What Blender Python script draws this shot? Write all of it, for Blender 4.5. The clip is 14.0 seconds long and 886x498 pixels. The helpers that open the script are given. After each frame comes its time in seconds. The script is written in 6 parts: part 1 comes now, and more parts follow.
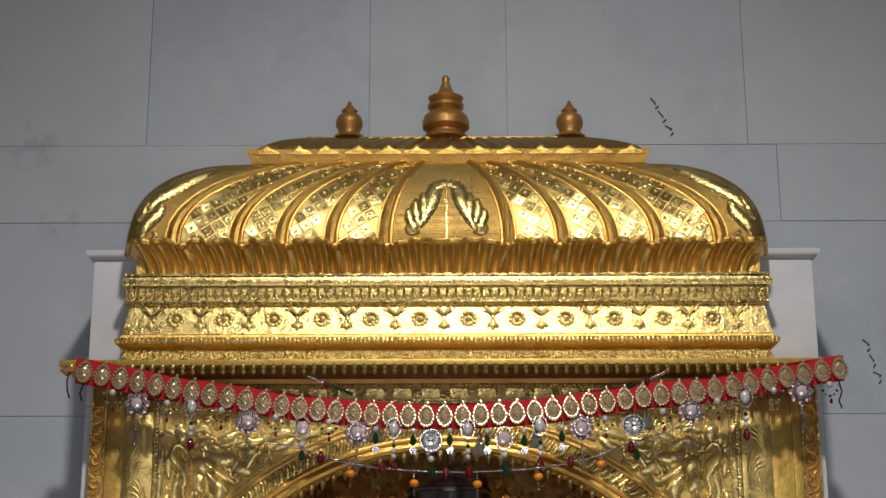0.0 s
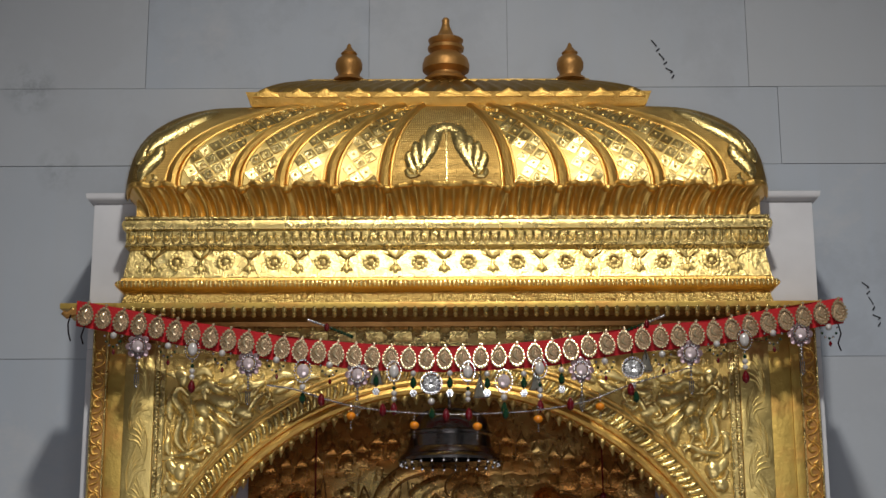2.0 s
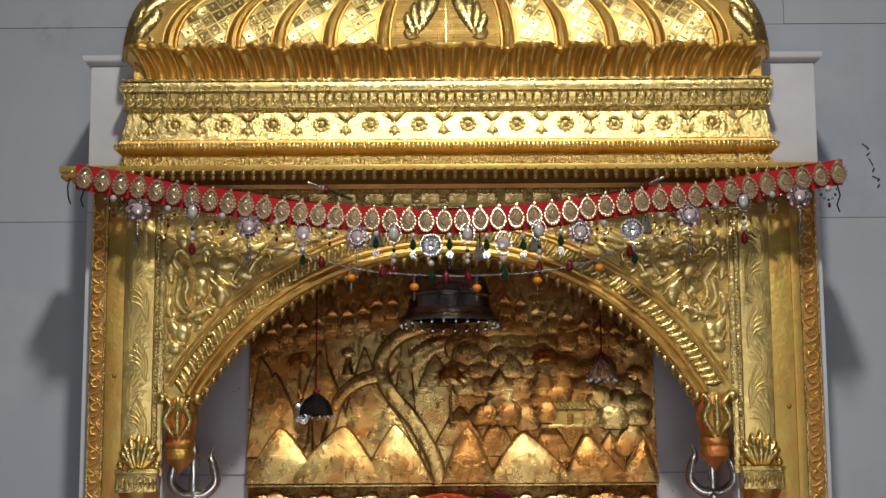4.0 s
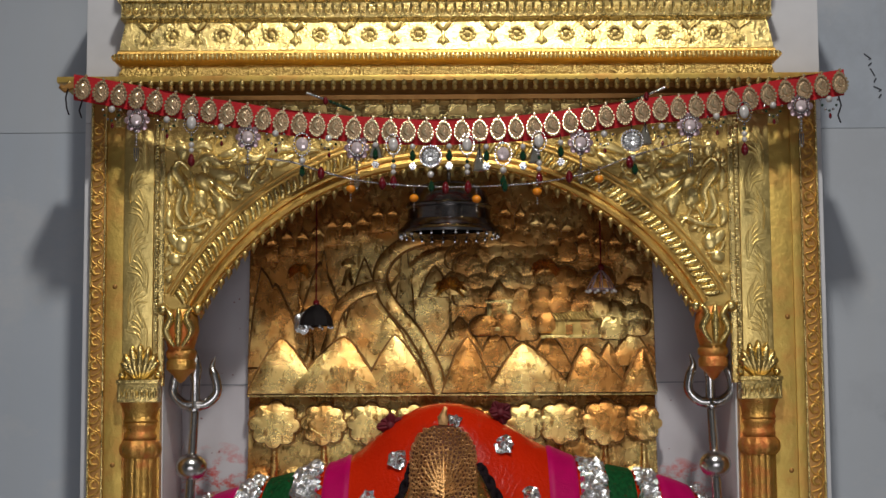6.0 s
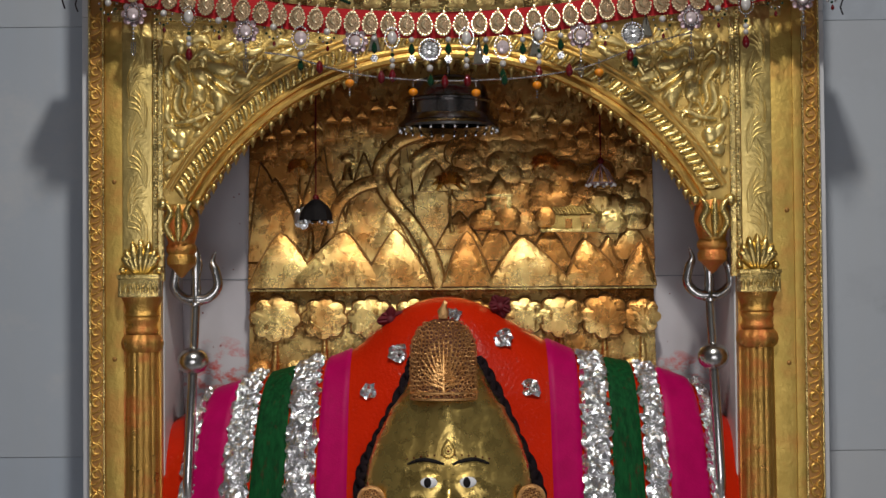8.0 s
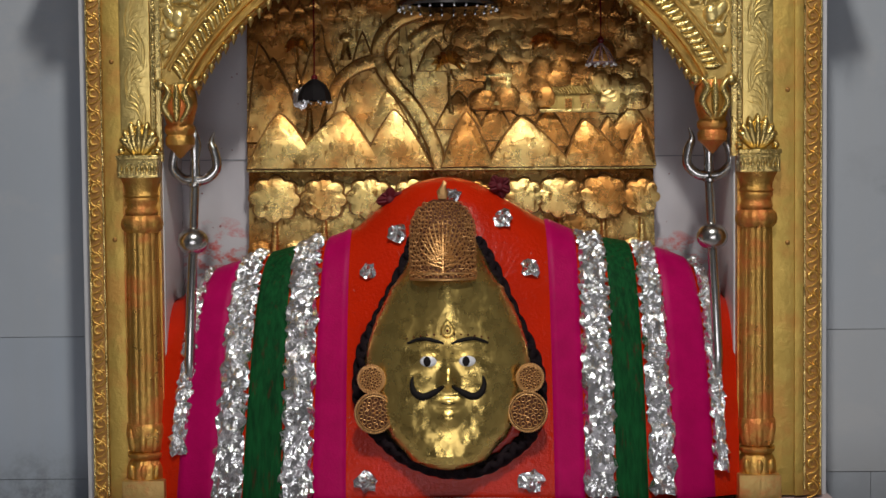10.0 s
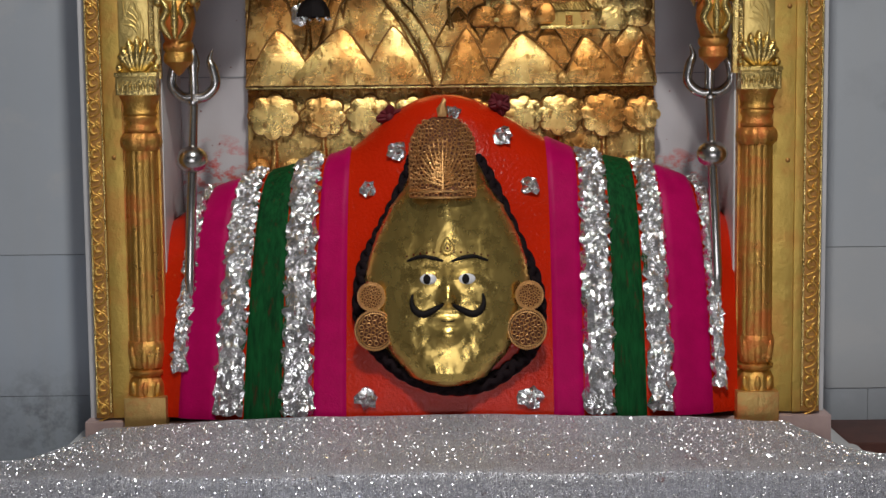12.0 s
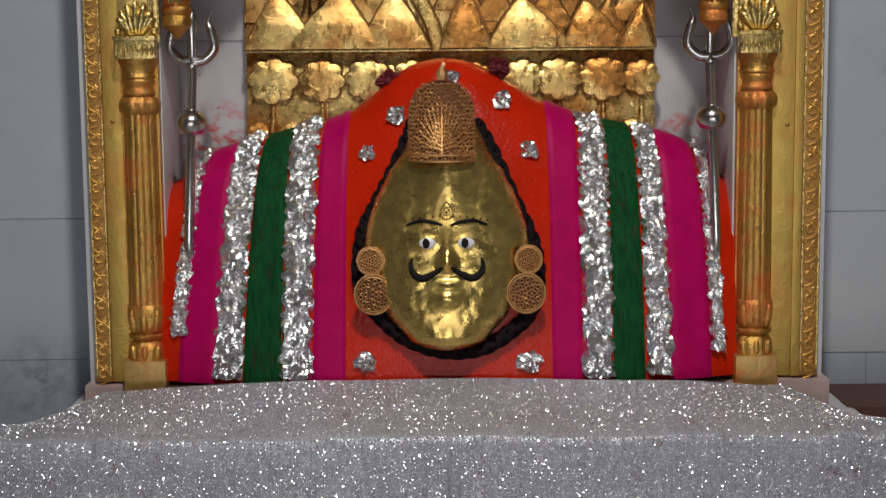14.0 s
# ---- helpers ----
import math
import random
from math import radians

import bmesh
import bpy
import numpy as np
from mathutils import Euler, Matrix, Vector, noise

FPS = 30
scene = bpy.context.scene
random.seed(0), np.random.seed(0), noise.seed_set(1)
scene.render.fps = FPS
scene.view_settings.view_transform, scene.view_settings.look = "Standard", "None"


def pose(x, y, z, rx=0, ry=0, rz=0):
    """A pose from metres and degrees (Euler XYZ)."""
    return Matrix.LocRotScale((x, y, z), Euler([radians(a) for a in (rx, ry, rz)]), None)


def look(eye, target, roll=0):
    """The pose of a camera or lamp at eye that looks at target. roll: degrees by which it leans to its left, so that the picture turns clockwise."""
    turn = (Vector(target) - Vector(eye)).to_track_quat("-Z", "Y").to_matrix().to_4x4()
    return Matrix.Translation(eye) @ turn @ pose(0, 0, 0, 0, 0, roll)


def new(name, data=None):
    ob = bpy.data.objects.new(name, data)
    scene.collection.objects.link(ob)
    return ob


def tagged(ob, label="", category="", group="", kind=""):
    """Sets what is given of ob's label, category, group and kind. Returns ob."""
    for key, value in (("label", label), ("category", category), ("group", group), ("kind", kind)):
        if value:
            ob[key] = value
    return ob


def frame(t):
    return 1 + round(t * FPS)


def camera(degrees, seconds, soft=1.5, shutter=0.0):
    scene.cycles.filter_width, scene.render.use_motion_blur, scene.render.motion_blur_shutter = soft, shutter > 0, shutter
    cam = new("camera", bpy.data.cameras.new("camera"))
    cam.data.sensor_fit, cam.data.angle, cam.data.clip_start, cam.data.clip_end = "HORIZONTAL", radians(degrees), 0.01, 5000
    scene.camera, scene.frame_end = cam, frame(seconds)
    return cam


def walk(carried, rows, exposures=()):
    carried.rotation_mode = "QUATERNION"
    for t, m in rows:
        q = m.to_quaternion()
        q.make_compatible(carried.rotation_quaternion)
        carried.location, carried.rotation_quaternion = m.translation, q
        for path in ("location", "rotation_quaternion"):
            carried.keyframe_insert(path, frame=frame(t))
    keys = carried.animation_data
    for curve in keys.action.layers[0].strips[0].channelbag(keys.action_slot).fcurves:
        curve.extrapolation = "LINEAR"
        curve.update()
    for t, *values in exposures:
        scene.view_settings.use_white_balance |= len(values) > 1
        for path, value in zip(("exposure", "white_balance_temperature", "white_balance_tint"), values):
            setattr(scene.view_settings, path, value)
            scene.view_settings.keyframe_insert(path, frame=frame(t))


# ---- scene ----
cam = camera(31.8, 14.0)
EYE = (0.0, -2.5, 1.45)
# seconds, pitch, yaw, roll in degrees: a camera that tilts slowly downwards on the spot
ROWS = [
    (0.0, 15.875, -0.035, -0.187),
    (0.5, 15.672, -0.029, -0.190),
    (1.0, 15.229, -0.024, -0.198),
    (1.5, 14.663, -0.023, -0.204),
    (2.0, 13.778, -0.024, -0.216),
    (2.5, 12.492, -0.025, -0.242),
    (3.0, 11.029, -0.024, -0.274),
    (3.5, 9.750, -0.019, -0.317),
    (6.0, 5.431, -0.011, -0.355),
    (6.5, 4.500, -0.006, -0.383),
    (7.0, 3.574, -0.005, -0.420),
    (7.5, 2.585, 0.004, -0.481),
    (10.0, -2.863, 0.019, -0.560),
    (10.5, -3.917, 0.028, -0.601),
    (11.0, -4.754, 0.034, -0.604),
    (11.5, -5.353, 0.039, -0.598),
    (12.0, -5.891, 0.040, -0.584),
    (12.5, -6.368, 0.040, -0.584),
    (13.0, -6.723, 0.041, -0.614),
    (13.5, -6.968, 0.036, -0.616),
    (14.0, -7.211, 0.023, -0.553),
]
walk(cam, [(t, pose(*EYE, 90 + p, 0, yaw) @ pose(0, 0, 0, 0, 0, roll)) for t, p, yaw, roll in ROWS])

# ---- light ----
world = bpy.data.worlds.new("world")
scene.world = world
world.use_nodes = True
world.node_tree.nodes["Background"].inputs[0].default_value = (0.72, 0.84, 1.0, 1)
world.node_tree.nodes["Background"].inputs[1].default_value = 0.3
scene.view_settings.exposure = 0.0


def lamp(name, loc, target, sx, sy, watts, colour, spread=180):
    data = bpy.data.lights.new(name, "AREA")
    data.shape, data.size, data.size_y, data.energy, data.color = "RECTANGLE", sx, sy, watts, colour
    data.spread = radians(spread)
    ob = new(name, data)
    ob.matrix_world = look(loc, target)
    return ob


# a hooded spotlight under the ceiling, and daylight fill added at the unseen open front of the hall
lamp("spot_lamp_light", (0.10, -1.80, 3.42), (0.05, 0, 0.50), 0.16, 0.16, 15.0, (1.0, 0.97, 0.93), 100)
lamp("doorway_daylight", (0.15, -4.98, 0.72), (0.15, 0, 0.9), 2.5, 1.2, 33, (0.99, 0.955, 1.0))

# ---- materials ----


class Mat:
    def __init__(self, name):
        self.m = bpy.data.materials.new(name)
        self.m.use_nodes = True
        self.t = self.m.node_tree
        self.b = self.t.nodes["Principled BSDF"]
        self.co = self.t.nodes.new("ShaderNodeTexCoord").outputs["Object"]

    def set(self, **k):
        for key, v in k.items():
            s = self.b.inputs[key.replace("_", " ")]
            s.default_value = (*v, 1) if isinstance(v, tuple) else v
        return self

    def noise(self, scale, detail=4, rough=0.55, stretch=None, co=None):
        n = self.t.nodes.new("ShaderNodeTexNoise")
        n.inputs["Scale"].default_value, n.inputs["Detail"].default_value, n.inputs["Roughness"].default_value = scale, detail, rough
        src = co or self.co
        if stretch:
            mp = self.t.nodes.new("ShaderNodeMapping")
            mp.inputs["Scale"].default_value = stretch
            self.t.links.new(src, mp.inputs["Vector"])
            src = mp.outputs[0]
        self.t.links.new(src, n.inputs["Vector"])
        return n.outputs["Fac"]

    def cells(self, scale, feature="F1", out="Distance", rnd=1.0):
        n = self.t.nodes.new("ShaderNodeTexVoronoi")
        n.feature = feature
        n.inputs["Scale"].default_value, n.inputs["Randomness"].default_value = scale, rnd
        self.t.links.new(self.co, n.inputs["Vector"])
        return n.outputs[out]

    def ramp(self, fac, lo, hi, a=0.0, b=1.0):
        n = self.t.nodes.new("ShaderNodeMapRange")
        for i, v in zip((1, 2, 3, 4), (lo, hi, a, b)):
            n.inputs[i].default_value = v
        self.t.links.new(fac, n.inputs[0])
        return n.outputs[0]

    def math(self, op, a, b):
        n = self.t.nodes.new("ShaderNodeMath")
        n.operation = op
        for i, v in enumerate((a, b)):
            if isinstance(v, (int, float)):
                n.inputs[i].default_value = v
            else:
                self.t.links.new(v, n.inputs[i])
        return n.outputs[0]

    def mix(self, fac, a, b):
        n = self.t.nodes.new("ShaderNodeMix")
        n.data_type = "RGBA"
        if isinstance(fac, (int, float)):
            n.inputs[0].default_value = fac
        else:
            self.t.links.new(fac, n.inputs[0])
        for i, v in ((6, a), (7, b)):
            if isinstance(v, tuple):
                n.inputs[i].default_value = (*v, 1)
            else:
                self.t.links.new(v, n.inputs[i])
        return n.outputs[2]

    def link(self, out, name):
        self.t.links.new(out, self.b.inputs[name])
        return self

    def bump(self, height, strength, distance):
        n = self.t.nodes.new("ShaderNodeBump")
        n.inputs["Strength"].default_value, n.inputs["Distance"].default_value = strength, distance
        old = self.b.inputs["Normal"].links
        if old:
            self.t.links.new(old[0].from_socket, n.inputs["Normal"])
        self.t.links.new(height, n.inputs["Height"])
        self.t.links.new(n.outputs[0], self.b.inputs["Normal"])
        return self

    def near(self, point, radius):
        """1 at the point, 0 at the radius."""
        n = self.t.nodes.new("ShaderNodeVectorMath")
        n.operation = "DISTANCE"
        n.inputs[1].default_value = point
        self.t.links.new(self.co, n.inputs[0])
        return self.ramp(n.outputs["Value"], 0, radius, 1, 0)


def gold_leaf(name, colour=(0.71, 0.54, 0.205), rough=(0.19, 0.36), grain=260, relief=0.0014, strength=0.6, stain=0.0, metal=0.94, dots=0.0, specks=0.0, worn=(0.45, 0.75, 0.0, 0.55), tarnish=(0.46, 0.29, 0.07), dents=0.45):
    m = Mat(name).set(Metallic=metal)
    big, fine = m.noise(9, 5), m.noise(grain, 3)
    c = m.mix(m.ramp(big, *worn), colour, tarnish)
    if specks:
        c = m.mix(m.math("MULTIPLY", m.ramp(m.noise(75, 3, 0.5, (1.5, 1.5, 0.6)), 0.57, 0.66), specks), c, (0.26, 0.12, 0.025))
    if stain:
        s = m.math("MULTIPLY", m.ramp(m.noise(14, 6, 0.65), 0.46, 0.62), stain)
        c = m.mix(s, c, (0.62, 0.11, 0.02))
        m.link(m.ramp(s, 0, 1, metal, 0.3), "Metallic")
    m.link(c, "Base Color").link(m.ramp(m.noise(45, 4), 0.3, 0.7, *rough), "Roughness")
    m.bump(m.noise(75, 5, 0.6), dents, 0.0028).bump(fine, strength, relief)
    if dots:
        m.bump(m.ramp(m.cells(dots, rnd=0.25), 0.1, 0.5, 1, 0), 0.35, 0.0012)
    return m.m


def plain(name, colour, rough=0.5, metal=0.0, vary=0.25, scale=30, bump=0.0, grain=200, **more):
    m = Mat(name).set(Roughness=rough, Metallic=metal, **more)
    dark = tuple(c * (1 - vary) for c in colour)
    m.link(m.mix(m.ramp(m.noise(scale, 5), 0.3, 0.7), dark, colour), "Base Color")
    if bump:
        m.bump(m.noise(grain, 3), 0.5, bump)
    return m.m


GOLD = gold_leaf("gold_leaf")
GOLD_ROUGH = gold_leaf("gold_leaf_chased", colour=(0.60, 0.42, 0.13), metal=0.8, grain=420, relief=0.002, strength=0.8, rough=(0.25, 0.45))
GOLD_DOTS = gold_leaf("gold_leaf_stippled", colour=(0.36, 0.22, 0.06), dots=340, rough=(0.38, 0.55), tarnish=(0.40, 0.23, 0.05))
GOLD_LEAVES = gold_leaf("gold_leaf_carved", colour=(0.84, 0.65, 0.25), metal=0.7, rough=(0.2, 0.36), grain=150, relief=0.001, strength=0.4)
GOLD_TILE = gold_leaf("gold_leaf_tiles", colour=(0.80, 0.62, 0.25), rough=(0.18, 0.3), grain=500, relief=0.0008)
GOLD_STUD = gold_leaf("gold_leaf_diamonds", colour=(0.58, 0.43, 0.15), rough=(0.3, 0.5))
WORN_FOOT = gold_leaf("worn_gilding", colour=(0.60, 0.40, 0.14), metal=0.8, grain=90, stain=0.7, rough=(0.4, 0.6), tarnish=(0.5, 0.3, 0.12))
GOLD_AMBER = gold_leaf("amber_gold_leaf", colour=(0.80, 0.50, 0.13), rough=(0.28, 0.46), grain=300, tarnish=(0.45, 0.22, 0.035))
GOLD_SCROLL = gold_leaf("gold_leaf_scroll_relief", colour=(0.70, 0.51, 0.17), grain=150, relief=0.006, strength=1.0, rough=(0.28, 0.45))
GOLD_STAIN = gold_leaf("gold_leaf_vermilion_smeared", colour=(0.72, 0.43, 0.11), tarnish=(0.42, 0.20, 0.04), stain=0.75, grain=300, relief=0.002, rough=(0.25, 0.45))
GOLD_LEAFY = gold_leaf("gold_leaf_wavy", grain=200, relief=0.0015, strength=0.45, rough=(0.28, 0.45), colour=(0.82, 0.62, 0.22))
GOLD_FLAT = gold_leaf("gold_paint_flat", colour=(0.60, 0.41, 0.10), rough=(0.38, 0.55), metal=0.75, strength=0.15, stain=0.25, tarnish=(0.42, 0.28, 0.06))
GOLD_PANEL = gold_leaf("gold_sheet_repousse", metal=0.9, colour=(0.80, 0.58, 0.21), rough=(0.2, 0.34), grain=330, relief=0.0014, specks=0.9, worn=(0.40, 0.58, 0.0, 0.85), tarnish=(0.46, 0.16, 0.025))
# one dark colour holds tarnish plus the shade of grooves and soffit
TARNISH_SHADE = gold_leaf("tarnished_gold_groove", colour=(0.20, 0.09, 0.02), rough=(0.4, 0.6), metal=0.85, tarnish=(0.10, 0.04, 0.012))
# a darker, browner gold for the cap roof and its ridge
GOLD_CAP = gold_leaf("dulled_gold_leaf", colour=(0.40, 0.26, 0.07), rough=(0.35, 0.5), tarnish=(0.28, 0.15, 0.04))
GOLD_MASK = gold_leaf("gold_sheet_mask", metal=0.95, dents=0.22, colour=(0.78, 0.56, 0.17), rough=(0.2, 0.36), grain=210, relief=0.0012, strength=0.35, tarnish=(0.55, 0.33, 0.08))
BRONZE = gold_leaf("bronze_paint", colour=(0.46, 0.24, 0.07), rough=(0.42, 0.55), strength=0.2, metal=0.7, tarnish=(0.3, 0.14, 0.03))
COPPER_GOLD = gold_leaf("gold_filigree", colour=(0.70, 0.40, 0.16), rough=(0.32, 0.48), grain=500, relief=0.0015, tarnish=(0.4, 0.2, 0.06))


def wall_stone():
    m = Mat("grey_marble_slab")
    vein = m.ramp(m.noise(2.2, 8, 0.62), 0.35, 0.7)
    streak = m.ramp(m.noise(5, 4, 0.5, (6, 6, 0.35)), 0.35, 0.8, 0, 0.35)
    c = m.mix(vein, (0.37, 0.425, 0.49), (0.44, 0.485, 0.54))
    c = m.mix(streak, c, (0.38, 0.395, 0.405))
    c = m.mix(m.ramp(m.noise(2.6, 7, 0.7), 0.50, 0.58, 0, 0.7), c, (0.325, 0.36, 0.41))
    c = m.mix(m.ramp(m.noise(1.7, 8, 0.72, (1, 1, 1.5)), 0.54, 0.62, 0, 0.6), c, (0.50, 0.51, 0.52))
    info = m.t.nodes.new("ShaderNodeObjectInfo").outputs["Random"]
    c = m.mix(m.ramp(info, 0, 1, 0, 0.7), c, (0.48, 0.49, 0.49))
    ragged = m.ramp(m.noise(35, 6, 0.7), 0.42, 0.62)
    for p, r in (((-0.76, 0.2, 2.425), 0.06), ((-0.70, 0.2, 2.27), 0.05), ((-0.72, 0.2, 0.87), 0.12), ((0.77, 0.2, 1.42), 0.03), ((-0.84, 0.2, 2.58), 0.03)):
        c = m.mix(m.math("MULTIPLY", m.math("MULTIPLY", m.near(p, r), ragged), 0.65), c, (0.10, 0.105, 0.11))
    m.link(c, "Base Color").link(m.ramp(m.noise(8, 4), 0.3, 0.7, 0.55, 0.7), "Roughness").set(Specular_IOR_Level=0.25)
    m.bump(m.noise(30, 5), 0.12, 0.002)
    return m.m


WALL = wall_stone()
JOINT = plain("grout", (0.30, 0.31, 0.33), 0.9)


def niche_stone():
    m = Mat("white_marble")
    # greyer than the surround: the arch's shade is put into this colour
    c = m.mix(m.ramp(m.noise(4, 8, 0.65), 0.4, 0.7), (0.52, 0.50, 0.51), (0.45, 0.43, 0.45))
    ragged = m.ramp(m.noise(22, 6, 0.72, (1, 1, 1.6)), 0.46, 0.6)
    for p, r in (((-0.385, 0.2, 1.30), 0.075), ((-0.42, 0.2, 1.28), 0.07), ((-0.455, 0.2, 1.255), 0.06), ((0.40, 0.2, 1.30), 0.045), ((0.455, 0.2, 1.27), 0.07)):
        c = m.mix(m.math("MULTIPLY", m.math("POWER", m.near(p, r), 0.4), ragged), c, (0.55, 0.03, 0.012))
    spots = m.ramp(m.cells(60), 0.08, 0.12, 1, 0)
    keep = m.math("MULTIPLY", spots, m.ramp(m.noise(18, 2), 0.58, 0.62))
    c = m.mix(keep, c, (0.2, 0.05, 0.04))
    m.link(c, "Base Color").set(Roughness=0.3)
    m.bump(m.noise(40, 4), 0.08, 0.002)
    return m.m


NICHE = niche_stone()
MARBLE = plain("white_marble_edge", (0.66, 0.66, 0.67), 0.38, vary=0.15, scale=9)
PLINTH = plain("pinkish_marble", (0.55, 0.40, 0.38), 0.4, vary=0.3, scale=18)
RED = plain("orange_red_lacquer", (0.57, 0.020, 0.003), 0.17, vary=0.18, scale=12, bump=0.003, grain=170, Specular_IOR_Level=0.2)
PINK = plain("magenta_cloth", (0.47, 0.002, 0.100), 0.45, vary=0.2, bump=0.0012, grain=300, Specular_IOR_Level=0.1)


def green_cloth():
    m = Mat("streaked_green_cloth").set(Roughness=0.7, Specular_IOR_Level=0.12)
    c = m.mix(m.ramp(m.noise(150, 4, 0.6, (1, 1, 0.07)), 0.3, 0.7), (0.002, 0.032, 0.008), (0.005, 0.085, 0.020))
    c = m.mix(m.ramp(m.noise(110, 5, 0.65, (1, 1, 0.2)), 0.58, 0.68, 0, 0.6), c, (0.06, 0.012, 0.008))
    m.link(c, "Base Color").bump(m.noise(260, 3, 0.5, (1, 1, 0.08)), 0.6, 0.002)
    return m.m


GREEN = green_cloth()
CORD = plain("black_cord", (0.014, 0.008, 0.010), 0.85, vary=0.4, bump=0.002, grain=700, Specular_IOR_Level=0.12)
BLACK = plain("black_enamel", (0.010, 0.008, 0.008), 0.7, vary=0.1, Specular_IOR_Level=0.15)
WHITE = plain("white_enamel", (0.72, 0.72, 0.74), 0.3, vary=0.05)
STEEL = plain("brushed_steel", (0.62, 0.60, 0.57), 0.24, 1.0, vary=0.25, scale=20, bump=0.0004, grain=300)
SILVER_DARK = plain("tarnished_silver", (0.40, 0.38, 0.37), 0.2, 1.0, vary=0.45, scale=16, bump=0.001, grain=180)
PEARL = plain("pearl", (0.52, 0.49, 0.46), 0.2, 0.15, vary=0.08)
SILVER = plain("silver_bead", (0.56, 0.55, 0.55), 0.22, 1.0, vary=0.1)
CRYSTAL = plain("pink_crystal", (0.42, 0.29, 0.30), 0.12, 0.45, vary=0.4, scale=150)
MIRROR_CHIP = plain("mirror_glass_chip", (0.9, 0.9, 0.88), 0.22, 0.9, vary=0.05)
RED_BEAD = plain("red_glass_bead", (0.12, 0.003, 0.006), 0.12, vary=0.3)
ORANGE_BEAD = plain("orange_bead", (0.75, 0.24, 0.012), 0.25, vary=0.15)
GREEN_BEAD = plain("green_glass_bead", (0.006, 0.035, 0.014), 0.12, vary=0.3)
RED_FELT = plain("red_felt", (0.46, 0.006, 0.010), 0.85, vary=0.25, bump=0.001, grain=600)
PASTE = plain("champagne_stone", (0.42, 0.28, 0.16), 0.3, 0.6, vary=0.3, scale=220, bump=0.0015, grain=500)
ROSE = plain("dark_red_petal", (0.13, 0.004, 0.012), 0.7, vary=0.4)
WOOD = plain("dark_red_wood", (0.10, 0.035, 0.025), 0.5, vary=0.4)
INK = plain("black_marker_ink", (0.03, 0.03, 0.035), 0.6, vary=0.1)
PLASTER = plain("pale_plaster", (0.45, 0.45, 0.45), 0.85, vary=0.12, scale=3)
DARK_WALL = plain("dark_wall_paint", (0.10, 0.085, 0.07), 0.8, vary=0.15, scale=3)
FLOOR = plain("stone_floor", (0.45, 0.43, 0.41), 0.35, vary=0.25, scale=4)


def foil_mat():
    m = Mat("crumpled_silver_foil").set(Metallic=0.96, Roughness=0.2)
    m.link(m.mix(m.ramp(m.noise(25, 3), 0.3, 0.7), (0.86, 0.86, 0.86), (0.95, 0.95, 0.94)), "Base Color")
    m.bump(m.noise(130, 2), 0.6, 0.005)
    return m.m


FOIL = foil_mat()


def glitter():
    m = Mat("silver_glitter_cloth").set(Roughness=0.42, Metallic=0.4)
    thread = m.ramp(m.noise(760, 1, 0.5, (1, 0.02, 0.02)), 0.34, 0.66)
    c = m.mix(thread, (0.28, 0.29, 0.34), (0.50, 0.51, 0.58))
    c = m.mix(m.ramp(m.noise(3.5, 3), 0.46, 0.66, 0, 0.22), c, (0.27, 0.22, 0.20))
    grit = m.ramp(m.cells(520), 0.15, 0.6)
    c = m.mix(m.ramp(grit, 0, 1, 0.5, 0.0), c, (0.55, 0.55, 0.58))
    c = m.mix(m.ramp(m.noise(5, 3), 0.35, 0.7, 0, 0.3), c, (0.25, 0.24, 0.245))
    c = m.mix(m.math("MULTIPLY", m.ramp(m.noise(24, 4, 0.6), 0.64, 0.70), 0.7), c, (0.17, 0.05, 0.04))
    c = m.mix(m.ramp(m.cells(900, out="Color"), 0.66, 0.76, 0, 0.75), c, (0.88, 0.88, 0.90))
    m.link(c, "Base Color")
    m.bump(grit, 0.6, 0.002)
    return m.m


def flake_mat():
    m = Mat("glitter_flake").set(Metallic=0.9, Roughness=0.22)
    isle = m.t.nodes.new("ShaderNodeNewGeometry").outputs["Random Per Island"]
    m.link(m.mix(m.ramp(isle, 0.8, 1.0), (0.93, 0.93, 0.94), (0.72, 0.80, 0.98)), "Base Color")
    return m.m


FLAKE = flake_mat()
GLITTER = glitter()

# ---- building tools ----


